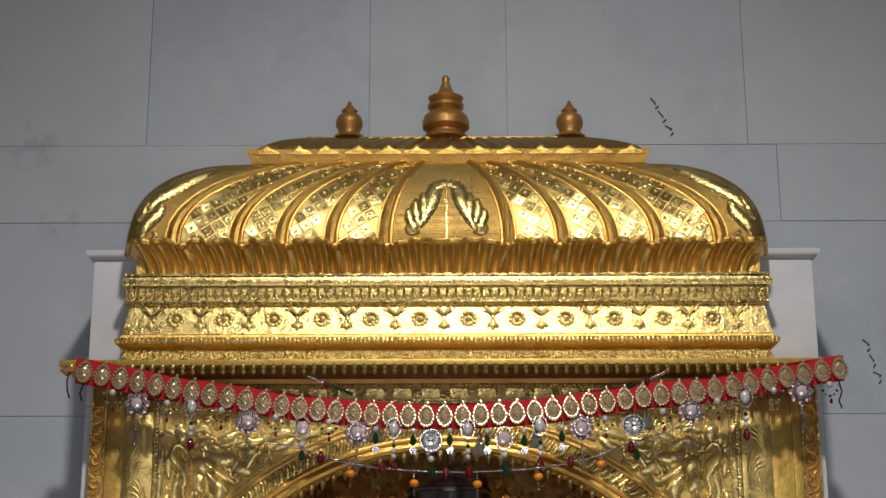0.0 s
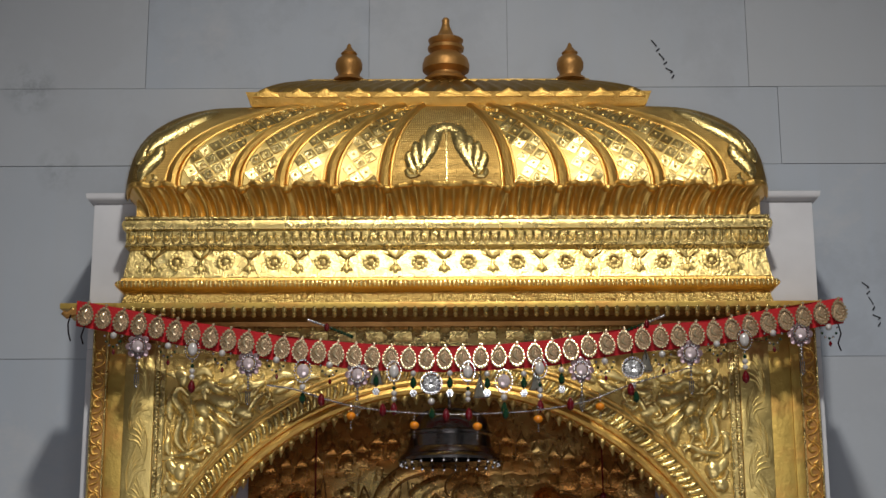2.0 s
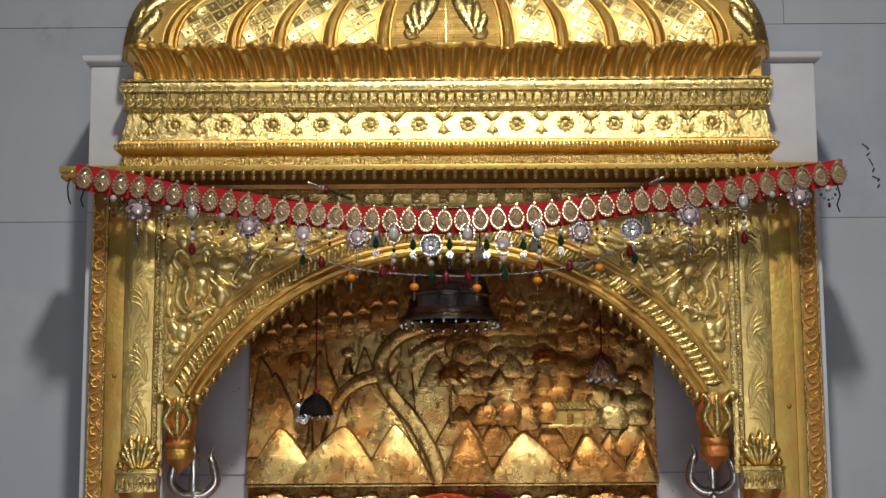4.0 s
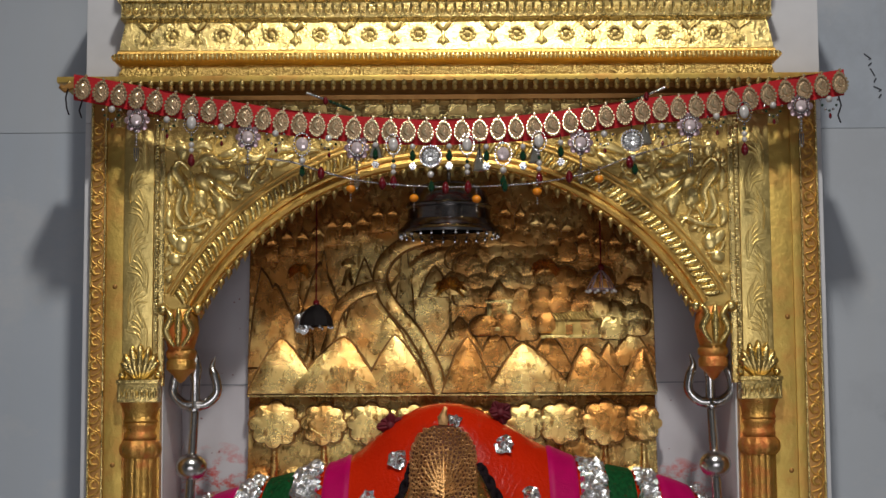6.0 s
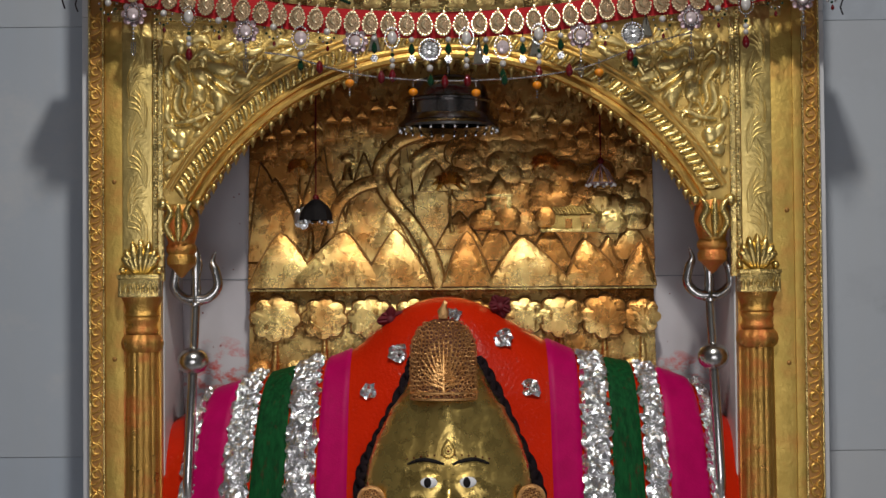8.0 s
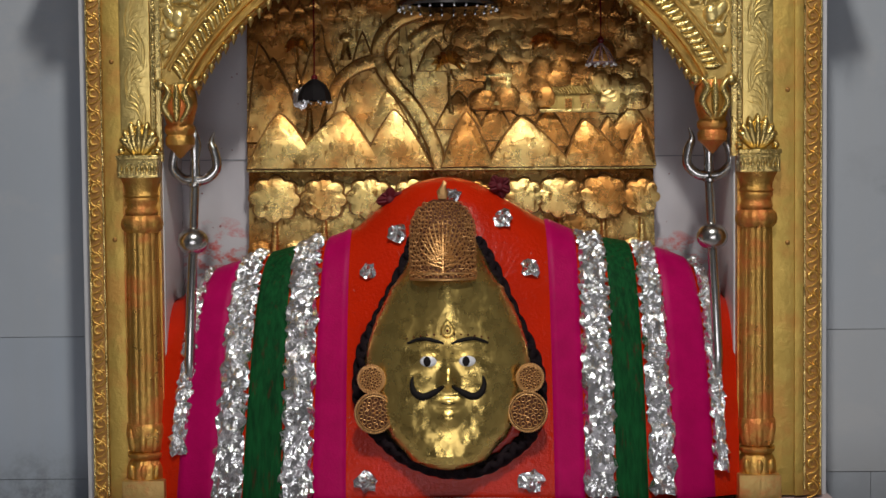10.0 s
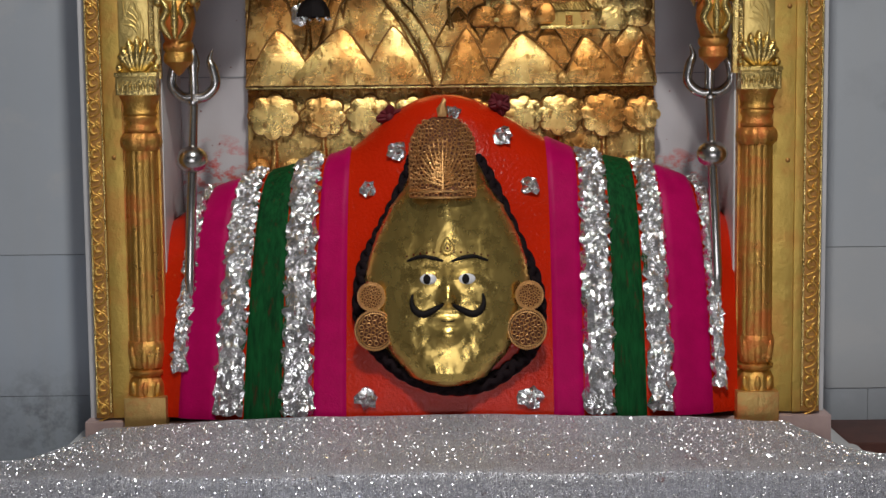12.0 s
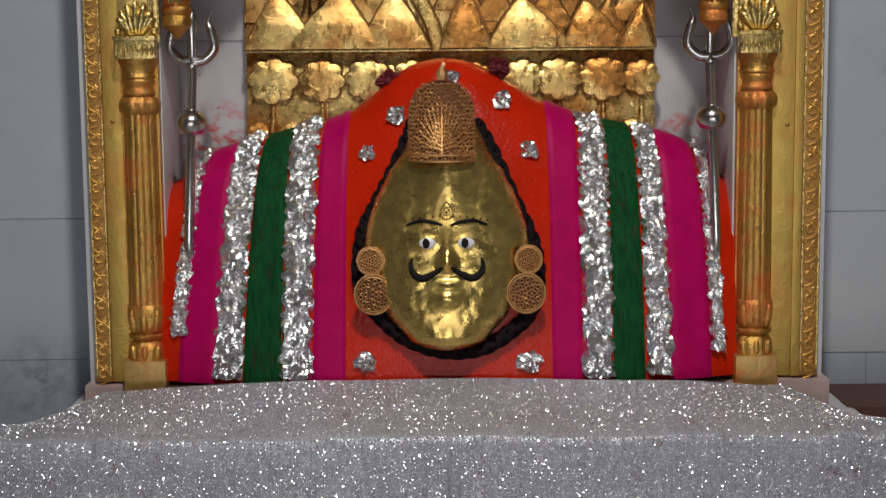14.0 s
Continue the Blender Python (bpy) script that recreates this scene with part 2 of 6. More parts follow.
class Geo:
    """Collects vertices and faces of one mesh."""

    def __init__(self):
        self.v, self.f, self.mi, self.slot = [], [], [], 0

    def add(self, verts, faces):
        o = len(self.v)
        self.v += [tuple(p) for p in verts]
        self.f += [tuple(i + o for i in f) for f in faces]
        self.mi += [self.slot] * len(faces)
        return self

    def box(self, x0, x1, y0, y1, z0, z1, bevel=0.0):
        b = min(bevel, (x1 - x0) / 3, (y1 - y0) / 3, (z1 - z0) / 3)
        if b <= 0:
            c = [(x, y, z) for z in (z0, z1) for y in (y0, y1) for x in (x0, x1)]
            return self.add(c, [(0, 2, 3, 1), (4, 5, 7, 6), (0, 1, 5, 4), (1, 3, 7, 5), (3, 2, 6, 7), (2, 0, 4, 6)])
        bm = bmesh.new()
        bmesh.ops.create_cube(bm, size=1, matrix=Matrix.LocRotScale(((x0 + x1) / 2, (y0 + y1) / 2, (z0 + z1) / 2), None, (x1 - x0, y1 - y0, z1 - z0)))
        bmesh.ops.bevel(bm, geom=bm.edges[:], offset=b, segments=2, affect="EDGES", profile=0.6)
        return self.take(bm)

    def take(self, bm):
        bm.verts.index_update()
        self.add([v.co[:] for v in bm.verts], [[v.index for v in f.verts] for f in bm.faces])
        bm.free()
        return self

    def grid(self, fn, nu, nv, close=False):
        n = nu if close else nu + 1
        verts = [fn(i / nu, j / nv) for j in range(nv + 1) for i in range(n)]
        faces = []
        for j in range(nv):
            for i in range(nu):
                k = (i + 1) % n
                faces.append((j * n + i, j * n + k, (j + 1) * n + k, (j + 1) * n + i))
        return self.add(verts, faces)

    def lathe(self, profile, x, y, z, seg=20, fold=None):
        """profile: (radius, height) from the bottom up, round a vertical axis."""
        n = len(profile) - 1

        def fn(u, v):
            r, h = profile[round(v * n)]
            a = 2 * math.pi * u
            if fold:
                r *= 1 + fold(a, v)
            return (x + r * math.cos(a), y + r * math.sin(a), z + h)
        return self.grid(fn, seg, n, True)

    def ball(self, x, y, z, r, seg=8, rings=5, sx=1, sy=1, sz=1):
        def fn(u, v):
            a, b = 2 * math.pi * u, math.pi * (v - 0.5)
            return (x + r * sx * math.cos(b) * math.cos(a), y + r * sy * math.cos(b) * math.sin(a), z + r * sz * math.sin(b))
        return self.grid(fn, seg, rings, True)

    def tube(self, path, radii, seg=8, caps=True):
        pts = [Vector(p) for p in path]
        if isinstance(radii, (int, float)):
            radii = [radii] * len(pts)
        rings = []
        for i, p in enumerate(pts):
            d = (pts[min(i + 1, len(pts) - 1)] - pts[max(i - 1, 0)]).normalized()
            side = d.cross(Vector((0, 1, 0)))
            if side.length < 1e-3:
                side = d.cross(Vector((1, 0, 0)))
            side.normalize()
            up = side.cross(d)
            rings.append([p + radii[i] * (math.cos(a) * side + math.sin(a) * up) for a in [2 * math.pi * k / seg for k in range(seg)]])
        verts = [q for r in rings for q in r]
        faces = [(j * seg + i, j * seg + (i + 1) % seg, (j + 1) * seg + (i + 1) % seg, (j + 1) * seg + i) for j in range(len(pts) - 1) for i in range(seg)]
        if caps:
            faces += [tuple(range(seg))[::-1], tuple((len(pts) - 1) * seg + i for i in range(seg))]
        return self.add(verts, faces)

    def blob(self, outline, y, height, rings=4, centre=None, edge=0.55):
        """A cushion of relief on a plane that faces the viewer: outline of (x, z), star-shaped round its centre."""
        n = len(outline)
        cx = centre[0] if centre else sum(p[0] for p in outline) / n
        cz = centre[1] if centre else sum(p[1] for p in outline) / n
        verts, faces = [], []
        for j in range(rings + 1):
            s = 1 - j / (rings + 0.6)
            h = height * (edge + (1 - edge) * math.sqrt(max(0, 1 - s * s))) if j else 0
            if j == 1:
                s = 0.96
                h = height * edge
            for x, z in outline:
                verts.append((cx + (x - cx) * s, y - h, cz + (z - cz) * s))
        for j in range(rings):
            for i in range(n):
                k = (i + 1) % n
                faces.append((j * n + i, j * n + k, (j + 1) * n + k, (j + 1) * n + i))
        faces.append(tuple(rings * n + i for i in range(n)))
        return self.add(verts, faces)

    def ribbon(self, spine, width, y, height, crease=0.0, flat=False):
        """A raised leaf or scroll on a plane that faces the viewer: spine of (x, z), width as a function of 0..1."""
        n = len(spine)
        verts, faces = [], []
        prof = ((-1, 0), (-0.8, 0.55), (-0.35, 1), (0, 1 - crease), (0.35, 1), (0.8, 0.55), (1, 0))
        if flat:
            prof = ((-1, 0), (-0.93, 0.9), (-0.5, 1), (0, 1), (0.5, 1), (0.93, 0.9), (1, 0))
        for i, (x, z) in enumerate(spine):
            a, b = spine[max(i - 1, 0)], spine[min(i + 1, n - 1)]
            dx, dz = b[0] - a[0], b[1] - a[1]
            d = math.hypot(dx, dz) or 1
            nx, nz = -dz / d, dx / d
            w = width(i / (n - 1)) / 2
            hh = height * min(1, 0.25 + w / (max(width(0.4), 1e-6) / 2) * 0.75)
            for s, h in prof:
                verts.append((x + nx * w * s, y - hh * h, z + nz * w * s))
        k = len(prof)
        for i in range(n - 1):
            for j in range(k - 1):
                faces.append((i * k + j, i * k + j + 1, (i + 1) * k + j + 1, (i + 1) * k + j))
        return self.add(verts, faces)

    def rings(self, x0, x1, yf, yb, profile):
        """A mitred moulding round the front and the two ends of a block: profile of (how far out, height)."""
        verts, faces = [], []
        for o, z in profile:
            verts += [(x0 - o, yb, z), (x0 - o, yf - o, z), (x1 + o, yf - o, z), (x1 + o, yb, z)]
        n = len(profile)
        for j in range(n - 1):
            for i in range(3):
                faces.append((j * 4 + i, j * 4 + i + 1, (j + 1) * 4 + i + 1, (j + 1) * 4 + i))
        faces += [(3, 2, 1, 0), tuple((n - 1) * 4 + i for i in range(4))]
        return self.add(verts, faces)

    def mesh(self, name, mats, smooth):
        me = bpy.data.meshes.new(name)
        me.from_pydata(self.v, [], self.f)
        for m in mats if isinstance(mats, (list, tuple)) else [mats]:
            me.materials.append(m)
        me.polygons.foreach_set("material_index", self.mi)
        me.polygons.foreach_set("use_smooth", [bool(smooth)] * len(self.f))
        bm = bmesh.new()
        bm.from_mesh(me)
        bmesh.ops.remove_doubles(bm, verts=bm.verts, dist=1e-6)
        bmesh.ops.recalc_face_normals(bm, faces=bm.faces)
        bm.to_mesh(me)
        bm.free()
        if smooth:
            me.set_sharp_from_angle(angle=radians(smooth if smooth > 1 else 40))
        me.update()
        return me


def under(ob, parent):
    ob.parent = parent
    ob.matrix_parent_inverse = Matrix.Translation(parent.location).inverted()
    return ob


def part(name, geo, mat, parent, label="", smooth=40, kind=""):
    ob = new(name, geo.mesh(name, mat, smooth) if isinstance(geo, Geo) else geo)
    under(ob, parent)
    return tagged(ob, label, kind=kind)


def again(ob, x, y, z, parent, ry=0.0, s=1.0):
    """Another piece on the same mesh."""
    o = new(ob.name.split(".")[0], ob.data)
    o.location, o.rotation_euler, o.scale = (x, y, z), (0, radians(ry), 0), (s, s, s)
    o.parent = parent
    o.matrix_parent_inverse = Matrix.Translation(parent.location).inverted()
    return o


def thing(name, x, y, z, label, category, group="", kind=""):
    ob = new(name)
    ob.location = (x, y, z)
    return tagged(ob, label, category, group, kind)


def solid(name, geo, mat, label, category="", group="", kind="", smooth=40):
    return tagged(new(name, geo.mesh(name, mat, smooth)), label, category, group, kind)


def lerp(a, b, t):
    return a + (b - a) * t


def curve(pts, n):
    """A smooth line through points in the plane or in space."""
    p = [Vector((*q, 0)) if len(q) == 2 else Vector(q) for q in pts]
    out = []
    m = len(p) - 1
    for i in range(n + 1):
        t = i / n * m
        k = min(int(t), m - 1)
        u = t - k
        a, b, c, d = p[max(k - 1, 0)], p[k], p[k + 1], p[min(k + 2, m)]
        q = 0.5 * (2 * b + (c - a) * u + (2 * a - 5 * b + 4 * c - d) * u * u + (3 * b - a - 3 * c + d) * u ** 3)
        out.append(tuple(q[:2]) if len(pts[0]) == 2 else tuple(q))
    return out


def leaf_width(w):
    return lambda t: w * (math.sin(math.pi * min(1, 0.06 + t * 0.94)) ** 0.7 + 0.04)


def lobed(cx, cz, rx, rz, lobes, depth, n=48, turn=0.0):
    return [(cx + rx * (1 - depth + depth * abs(math.cos(lobes * a / 2 + turn)) ** 0.6) * math.cos(a), cz + rz * (1 - depth + depth * abs(math.cos(lobes * a / 2 + turn)) ** 0.6) * math.sin(a)) for a in [2 * math.pi * i / n for i in range(n)]]

# ---- the hall round the shrine; all but its north wall is unseen and added ----
WY = 0.22
solid("floor", Geo().box(-3.2, 3.2, -5.0, 0.6, -0.1, 0.0), FLOOR, "dark polished stone floor of the hall", "floor", kind="structure", smooth=0)
solid("ceiling", Geo().box(-3.2, 3.2, -5.0, 0.6, 4.2, 4.3), PLASTER, "plain pale plaster ceiling", "ceiling", kind="structure", smooth=0)
# kept dark so that the upper relief panel has little to reflect
solid("wall_south", Geo().box(-3.2, -1.15, -5.1, -5.0, 0, 4.2).box(1.45, 3.2, -5.1, -5.0, 0, 4.2).box(-1.15, 1.45, -5.1, -5.0, 1.95, 4.2), DARK_WALL, "unseen wall with a wide open front behind the viewer, added dark for reflections", "wall", kind="structure", smooth=0)
solid("wall_west", Geo().box(-3.3, -3.2, -5.0, 0.6, 0, 4.2), PLASTER, "plain pale plaster side wall", "wall", kind="structure", smooth=0)
solid("wall_east", Geo().box(3.2, 3.3, -5.0, 0.6, 0, 4.2), PLASTER, "plain pale plaster side wall", "wall", kind="structure", smooth=0)
north = solid("wall_north", Geo().box(-3.2, 3.2, WY + 0.004, 0.45, 0, 4.2), JOINT, "grey marble slab wall with thin dark joints and stains", "wall", kind="structure", smooth=0)

# the spotlight that lights the shrine
spot = solid("spotlight", Geo().box(-0.14, 0.14, -0.14, 0.14, 0.02, 0.07, 0.01), WHITE, "square white spotlight box hung from the ceiling", "lamp")
spot.matrix_world = look((0.10, -1.80, 3.42), (0.05, 0, 0.50))
hanger = part("hanger", Geo().tube([(0.10, -1.83, 3.45), (0.10, -1.83, 4.2)], 0.012), STEEL, spot)
hanger.matrix_parent_inverse = spot.matrix_world.inverted()

# ---- marble surround and niche ----
XL, XR = -0.585, 0.622
sur = thing("marble_surround", 0, 0.1, 0.9, "white marble surround with a moulded cap behind the gilded shrine", "surround", kind="structure")
part("jamb", Geo().box(XL, -0.452, 0.02, WY, 0.915, 1.90, 0.003), MARBLE, sur)
part("jamb", Geo().box(0.470, XR, 0.02, WY, 0.915, 1.90, 0.003), MARBLE, sur)
part("head_slab", Geo().box(XL, XR, 0.02, WY, 1.90, 2.148, 0.003), MARBLE, sur)
part("cap_moulding", Geo().rings(XL, XR, 0.02, WY, [(0.0, 2.148), (0.006, 2.150), (0.011, 2.156), (0.012, 2.163), (0.004, 2.166)]), MARBLE, sur)
part("niche_back", Geo().box(-0.452, 0.470, 0.2, WY, 0.915, 1.90), NICHE, sur, "white marble smeared with vermilion, the arch's shade in its grey")
part("niche_joint", Geo().box(-0.452, 0.470, 0.1985, 0.2, 1.472, 1.474), JOINT, sur)
part("plinth", Geo().box(-0.588, 0.628, -0.012, 0.2, 0.86, 0.916, 0.004), PLINTH, sur, "pinkish stained marble plinth")
solid("altar_platform", Geo().box(-0.64, 0.68, -0.30, WY, 0.0, 0.86, 0.01), MARBLE, "marble altar platform below the glittering cloth", "platform", kind="structure")

# ---- gilded roof ----
C = 0.0115
roof = thing("shrine_roof", C, 0, 1.95, "gilded carved shrine roof with ribbed dome and bands of rosettes", "shrine roof")
YB = 0.2


def dome_fall(v, n=2.35):
    """How far the dome still stands out at the height v, from 1 to 0."""
    return max(0.0, 1 - v ** n) ** (1 / n)


DZ0, DZ1 = 2.150, 2.322


def dome(u, v):
    a = abs(u)
    e = dome_fall(v, lerp(2.05, 2.4, a ** 3))
    x = u * (0.340 + 0.195 * e) - 0.004
    corner = max(0.0, (a - 0.92) / 0.08)
    y = 0.05 - 0.118 * dome_fall(v, 1.9) + 0.06 * (1 - math.sqrt(max(0.0, 1 - corner ** 2)))
    return Vector((C + x, y, lerp(DZ0, DZ1, v) + 0.006 * (1 - a * a) * (1 - e)))


def dome_normal(u, v):
    d = 0.004
    a = dome(min(u + d, 1), v) - dome(max(u - d, -1), v)
    b = dome(u, min(v + d, 0.995)) - dome(u, max(v - d, 0))
    return a.cross(b).normalized()


g = Geo().grid(lambda i, j: tuple(dome(2 * i - 1, math.sin(j * math.pi / 2) ** 1.0)), 96, 28)
for s in (-1, 1):
    g.grid(lambda i, j: (dome(s, math.sin(j * math.pi / 2)).x, lerp(dome(s, math.sin(j * math.pi / 2)).y, YB, i), dome(s, math.sin(j * math.pi / 2)).z), 2, 28)
part("dome", g, GOLD_DOTS, roof, "stippled gilded dome")


def rib_u(k, v):
    a = abs(k)
    f = 0.0
    for (k0, f0), (k1, f1) in (((0.0, 0.52), (0.19, 0.52)), ((0.19, 0.52), (0.354, 0.54)), ((0.354, 0.54), (0.505, 0.45)), ((0.505, 0.45), (0.645, 0.36)), ((0.645, 0.36), (0.835, 0.30)), ((0.835, 0.30), (1.01, 0.0))):
        if k0 <= a <= k1:
            f = lerp(f0, f1, (a - k0) / (k1 - k0))
    return k * (1 - f * v ** 2.5)


def on_dome(k, v, lift):
    u = rib_u(k, v)
    return tuple(dome(u, v) + lift * dome_normal(u, v))


RIBS = (0.19, 0.354, 0.505, 0.645, 0.835)
for s in (-1, 1):
    for k in RIBS:
        path = [on_dome(s * k, v, 0.001) for v in [math.sin(i / 22 * math.pi / 2) * 0.985 for i in range(23)]]
        rad = [lerp(0.0088, 0.0055, i / 22) for i in range(23)]
        part("rib", Geo().tube(path, rad, 8), GOLD_AMBER, roof)
        edge = Geo()
        for d in (-0.021, 0.021):
            edge.tube([on_dome(s * k + d, v, 0.0005) for v in [math.sin(i / 22 * math.pi / 2) * 0.98 for i in range(23)]], 0.0024, 6)
        part("rib_edge", edge, GOLD_AMBER, roof)

# square chased tiles between the ribs, in rows that climb towards the middle
rnd = random.Random(9)
ARC = [0.0]
for i in range(200):
    ARC.append(ARC[-1] + (dome(0.45, (i + 1) / 200) - dome(0.45, i / 200)).length)


def v_at(t):
    for i in range(200):
        if ARC[i + 1] >= t:
            return (i + (t - ARC[i]) / (ARC[i + 1] - ARC[i])) / 200
    return 1.0


def dome_spot(x, t):
    """Across and up the dome's skin in metres, as u and v."""
    v = v_at(max(t, 0.0))
    e = (dome(0.5, v).x - C + 0.004) / 0.5
    return x / e, v


PITCH, LEAN = 0.0198, radians(33)
for s in (-1, 1):
    for a, b in zip(RIBS[:-1], RIBS[1:]):
        tiles, bosses = Geo(), Geo()
        for i in range(-24, 44):
            for j in range(-30, 30):
                p, q = i * PITCH, j * PITCH
                x, t = 0.28 - p * math.cos(LEAN) + q * math.sin(LEAN), p * math.sin(LEAN) + q * math.cos(LEAN)
                if not 0.004 < t < ARC[-1] - 0.012 or x < 0.02:
                    continue
                u, v = dome_spot(x, t)
                if v > 0.965 or not rib_u(a + 0.026, v) + 0.006 < u < rib_u(b - 0.026, v) - 0.006:
                    continue
                n = dome_normal(s * u, v)
                tx, tz = rnd.uniform(-0.15, 0.15), rnd.uniform(-0.15, 0.15)
                rows = []
                for f, h in ((0.45, 0.0004), (0.41, 0.0021), (0.33, 0.0021), (0.29, 0.0013)):
                    for dx, dt in ((1, 0), (0, 1), (-1, 0), (0, -1)):
                        h2 = h + (dx * tx + dt * tz) * f * PITCH
                        dx, dt = (dx - dt) * f * PITCH, (dx + dt) * f * PITCH
                        uu, vv = dome_spot(x - dx * math.cos(LEAN) + dt * math.sin(LEAN), t + dx * math.sin(LEAN) + dt * math.cos(LEAN))
                        uu = min(max(uu, rib_u(a + 0.016, vv)), rib_u(b - 0.016, vv))
                        rows.append(tuple(dome(s * uu, min(vv, 0.985)) + h2 * n))
                tiles.add(rows, [(r * 4 + k, r * 4 + (k + 1) % 4, r * 4 + 4 + (k + 1) % 4, r * 4 + 4 + k) for r in range(3) for k in range(4)] + [(12, 13, 14, 15)])
                c = dome(s * u, v) + 0.0014 * n
                bosses.ball(c.x, c.y, c.z, 0.0026, 6, 4)
        # a darker ground paints the shade of the grooves between the tiles
        ground = Geo().grid(lambda i, j: on_dome(s * lerp(a + 0.012, b - 0.012, i), min(0.985, math.sin(j * math.pi / 2)), 0.0005), 10, 20)
        part("lattice_ground", ground, GOLD_STUD, roof, "gilded lattice ground, groove shade in its darker colour", smooth=60)
        part("square_tiles", tiles, GOLD_TILE, roof, "small chased gilded squares", smooth=0, kind="stuff")
        part("tile_bosses", bosses, GOLD_STUD, roof, "punched ring in each square", kind="stuff")


# stippling of the middle and end fields
dots = Geo()
for row in range(52):
    v = math.sin((0.02 + row * 0.018) * math.pi / 2)
    for lo_k, hi_k in ((-0.168, 0.168), (0.858, 0.99), (-0.99, -0.858)):
        n_col = int((rib_u(hi_k, v) - rib_u(lo_k, v)) * 0.52 / 0.0037)
        for col in range(n_col):
            u = lerp(rib_u(lo_k, v), rib_u(hi_k, v), (col + (0.5 if row % 2 else 0.15)) / n_col)
            p, n = dome(u, v), dome_normal(u, v)
            sx = (dome(min(u + 0.01, 1), v) - dome(u - 0.01, v)).normalized()
            sz = n.cross(sx)
            dots.add([tuple(p + 0.0013 * sx), tuple(p + 0.0013 * sz), tuple(p - 0.0013 * sx), tuple(p - 0.0013 * sz), tuple(p + 0.0013 * n)], [(0, 1, 4), (1, 2, 4), (2, 3, 4), (3, 0, 4)])
part("stippling", dots, GOLD_STUD, roof, "fine punched dots", smooth=80, kind="stuff")


def dome_leaf(pts, w, lift):
    """A raised leaf that lies on the dome; pts of (u, v)."""
    line = curve(pts, 14)
    n = len(line)
    verts, faces = [], []
    prof = ((-1, 0), (-0.7, 0.7), (0, 1), (0.7, 0.7), (1, 0))
    for i, (u, v) in enumerate(line):
        p, nn = dome(u, v), dome_normal(u, v)
        q = dome(*line[min(i + 1, n - 1)]) - dome(*line[max(i - 1, 0)])
        side = nn.cross(q).normalized()
        ww = w * (math.sin(math.pi * (0.05 + 0.93 * i / (n - 1))) ** 0.7)
        for a, h in prof:
            verts.append(tuple(p + side * ww * a + nn * (lift * h * min(1, 0.3 + ww / w))))
    for i in range(n - 1):
        for j in range(4):
            faces.append((i * 5 + j, i * 5 + j + 1, (i + 1) * 5 + j + 1, (i + 1) * 5 + j))
    return verts, faces


palm = Geo()
palm.add(*dome_leaf([(-0.045, 0.54), (-0.02, 0.63), (0, 0.655), (0.02, 0.63), (0.045, 0.54)], 0.013, 0.005))
for s in (-1, 1):
    for pts, w in (([(0, 0.66), (s * 0.035, 0.62), (s * 0.052, 0.40), (s * 0.088, 0.14)], 0.014), ([(s * 0.07, 0.2), (s * 0.072, 0.40), (s * 0.076, 0.55)], 0.011),
                   ([(s * 0.085, 0.17), (s * 0.096, 0.33), (s * 0.10, 0.48)], 0.010), ([(s * 0.095, 0.13), (s * 0.114, 0.26), (s * 0.120, 0.37)], 0.009),
                   ([(s * 0.08, 0.12), (s * 0.11, 0.11), (s * 0.122, 0.16), (s * 0.115, 0.2)], 0.005)):
        palm.add(*dome_leaf(pts, w, 0.0045))
part("palmette", palm, GOLD, roof, "raised gilded palmette of two leaves")
part("panel_line", Geo().tube([on_dome(0, v, 0) for v in (0.02, 0.2, 0.4, 0.6)], 0.0022, 6), GOLD, roof)
for s in (-1, 1):
    scroll = Geo()
    for pts, w in (([(s * 0.850, 0.86), (s * 0.875, 0.72), (s * 0.915, 0.50), (s * 0.935, 0.34)], 0.015), ([(s * 0.925, 0.60), (s * 0.945, 0.42), (s * 0.950, 0.24)], 0.011),
                   ([(s * 0.905, 0.46), (s * 0.895, 0.34), (s * 0.925, 0.18), (s * 0.930, 0.06)], 0.013), ([(s * 0.930, 0.06), (s * 0.905, 0.03), (s * 0.888, 0.08), (s * 0.898, 0.14)], 0.006)):
        scroll.add(*dome_leaf(pts, w, 0.006))
    part("corner_leaf", scroll, GOLD, roof, "raised curling gilded leaf")

# cap above the dome
HW = 0.3405
part("cap_rim", Geo().rings(C - HW, C + HW, 0.012, YB, [(-0.006, 2.318), (-0.003, 2.322), (0.005, 2.341), (-0.006, 2.344)]), GOLD_AMBER, roof)
cap = Geo()


def cap_surface(i, j):
    u = 2 * i - 1
    w = lerp(HW - 0.004, 0.250, j ** 0.8)
    z = 2.340 + 0.062 * (0.35 * j + 0.65 * j ** 0.6 * (1 if j else 0)) + 0.0036 * math.sin(u * 78 + j * 4 * (1 if u > 0 else -1)) * (1 - j * 0.4)
    return (C + u * w, 0.016 + 0.105 * j, z)


cap.grid(cap_surface, 220, 10)
for s in (0, 1):
    cap.grid(lambda i, j: (cap_surface(s, j)[0], lerp(cap_surface(s, j)[1], YB, i), cap_surface(s, j)[2]), 1, 10)
part("cap_roof", cap, GOLD_CAP, roof, "fluted low gilded cap roof", smooth=60)
part("cap_ridge", Geo().box(C - 0.252, C + 0.252, 0.116, YB, 2.396, 2.404, 0.003), GOLD_CAP, roof)
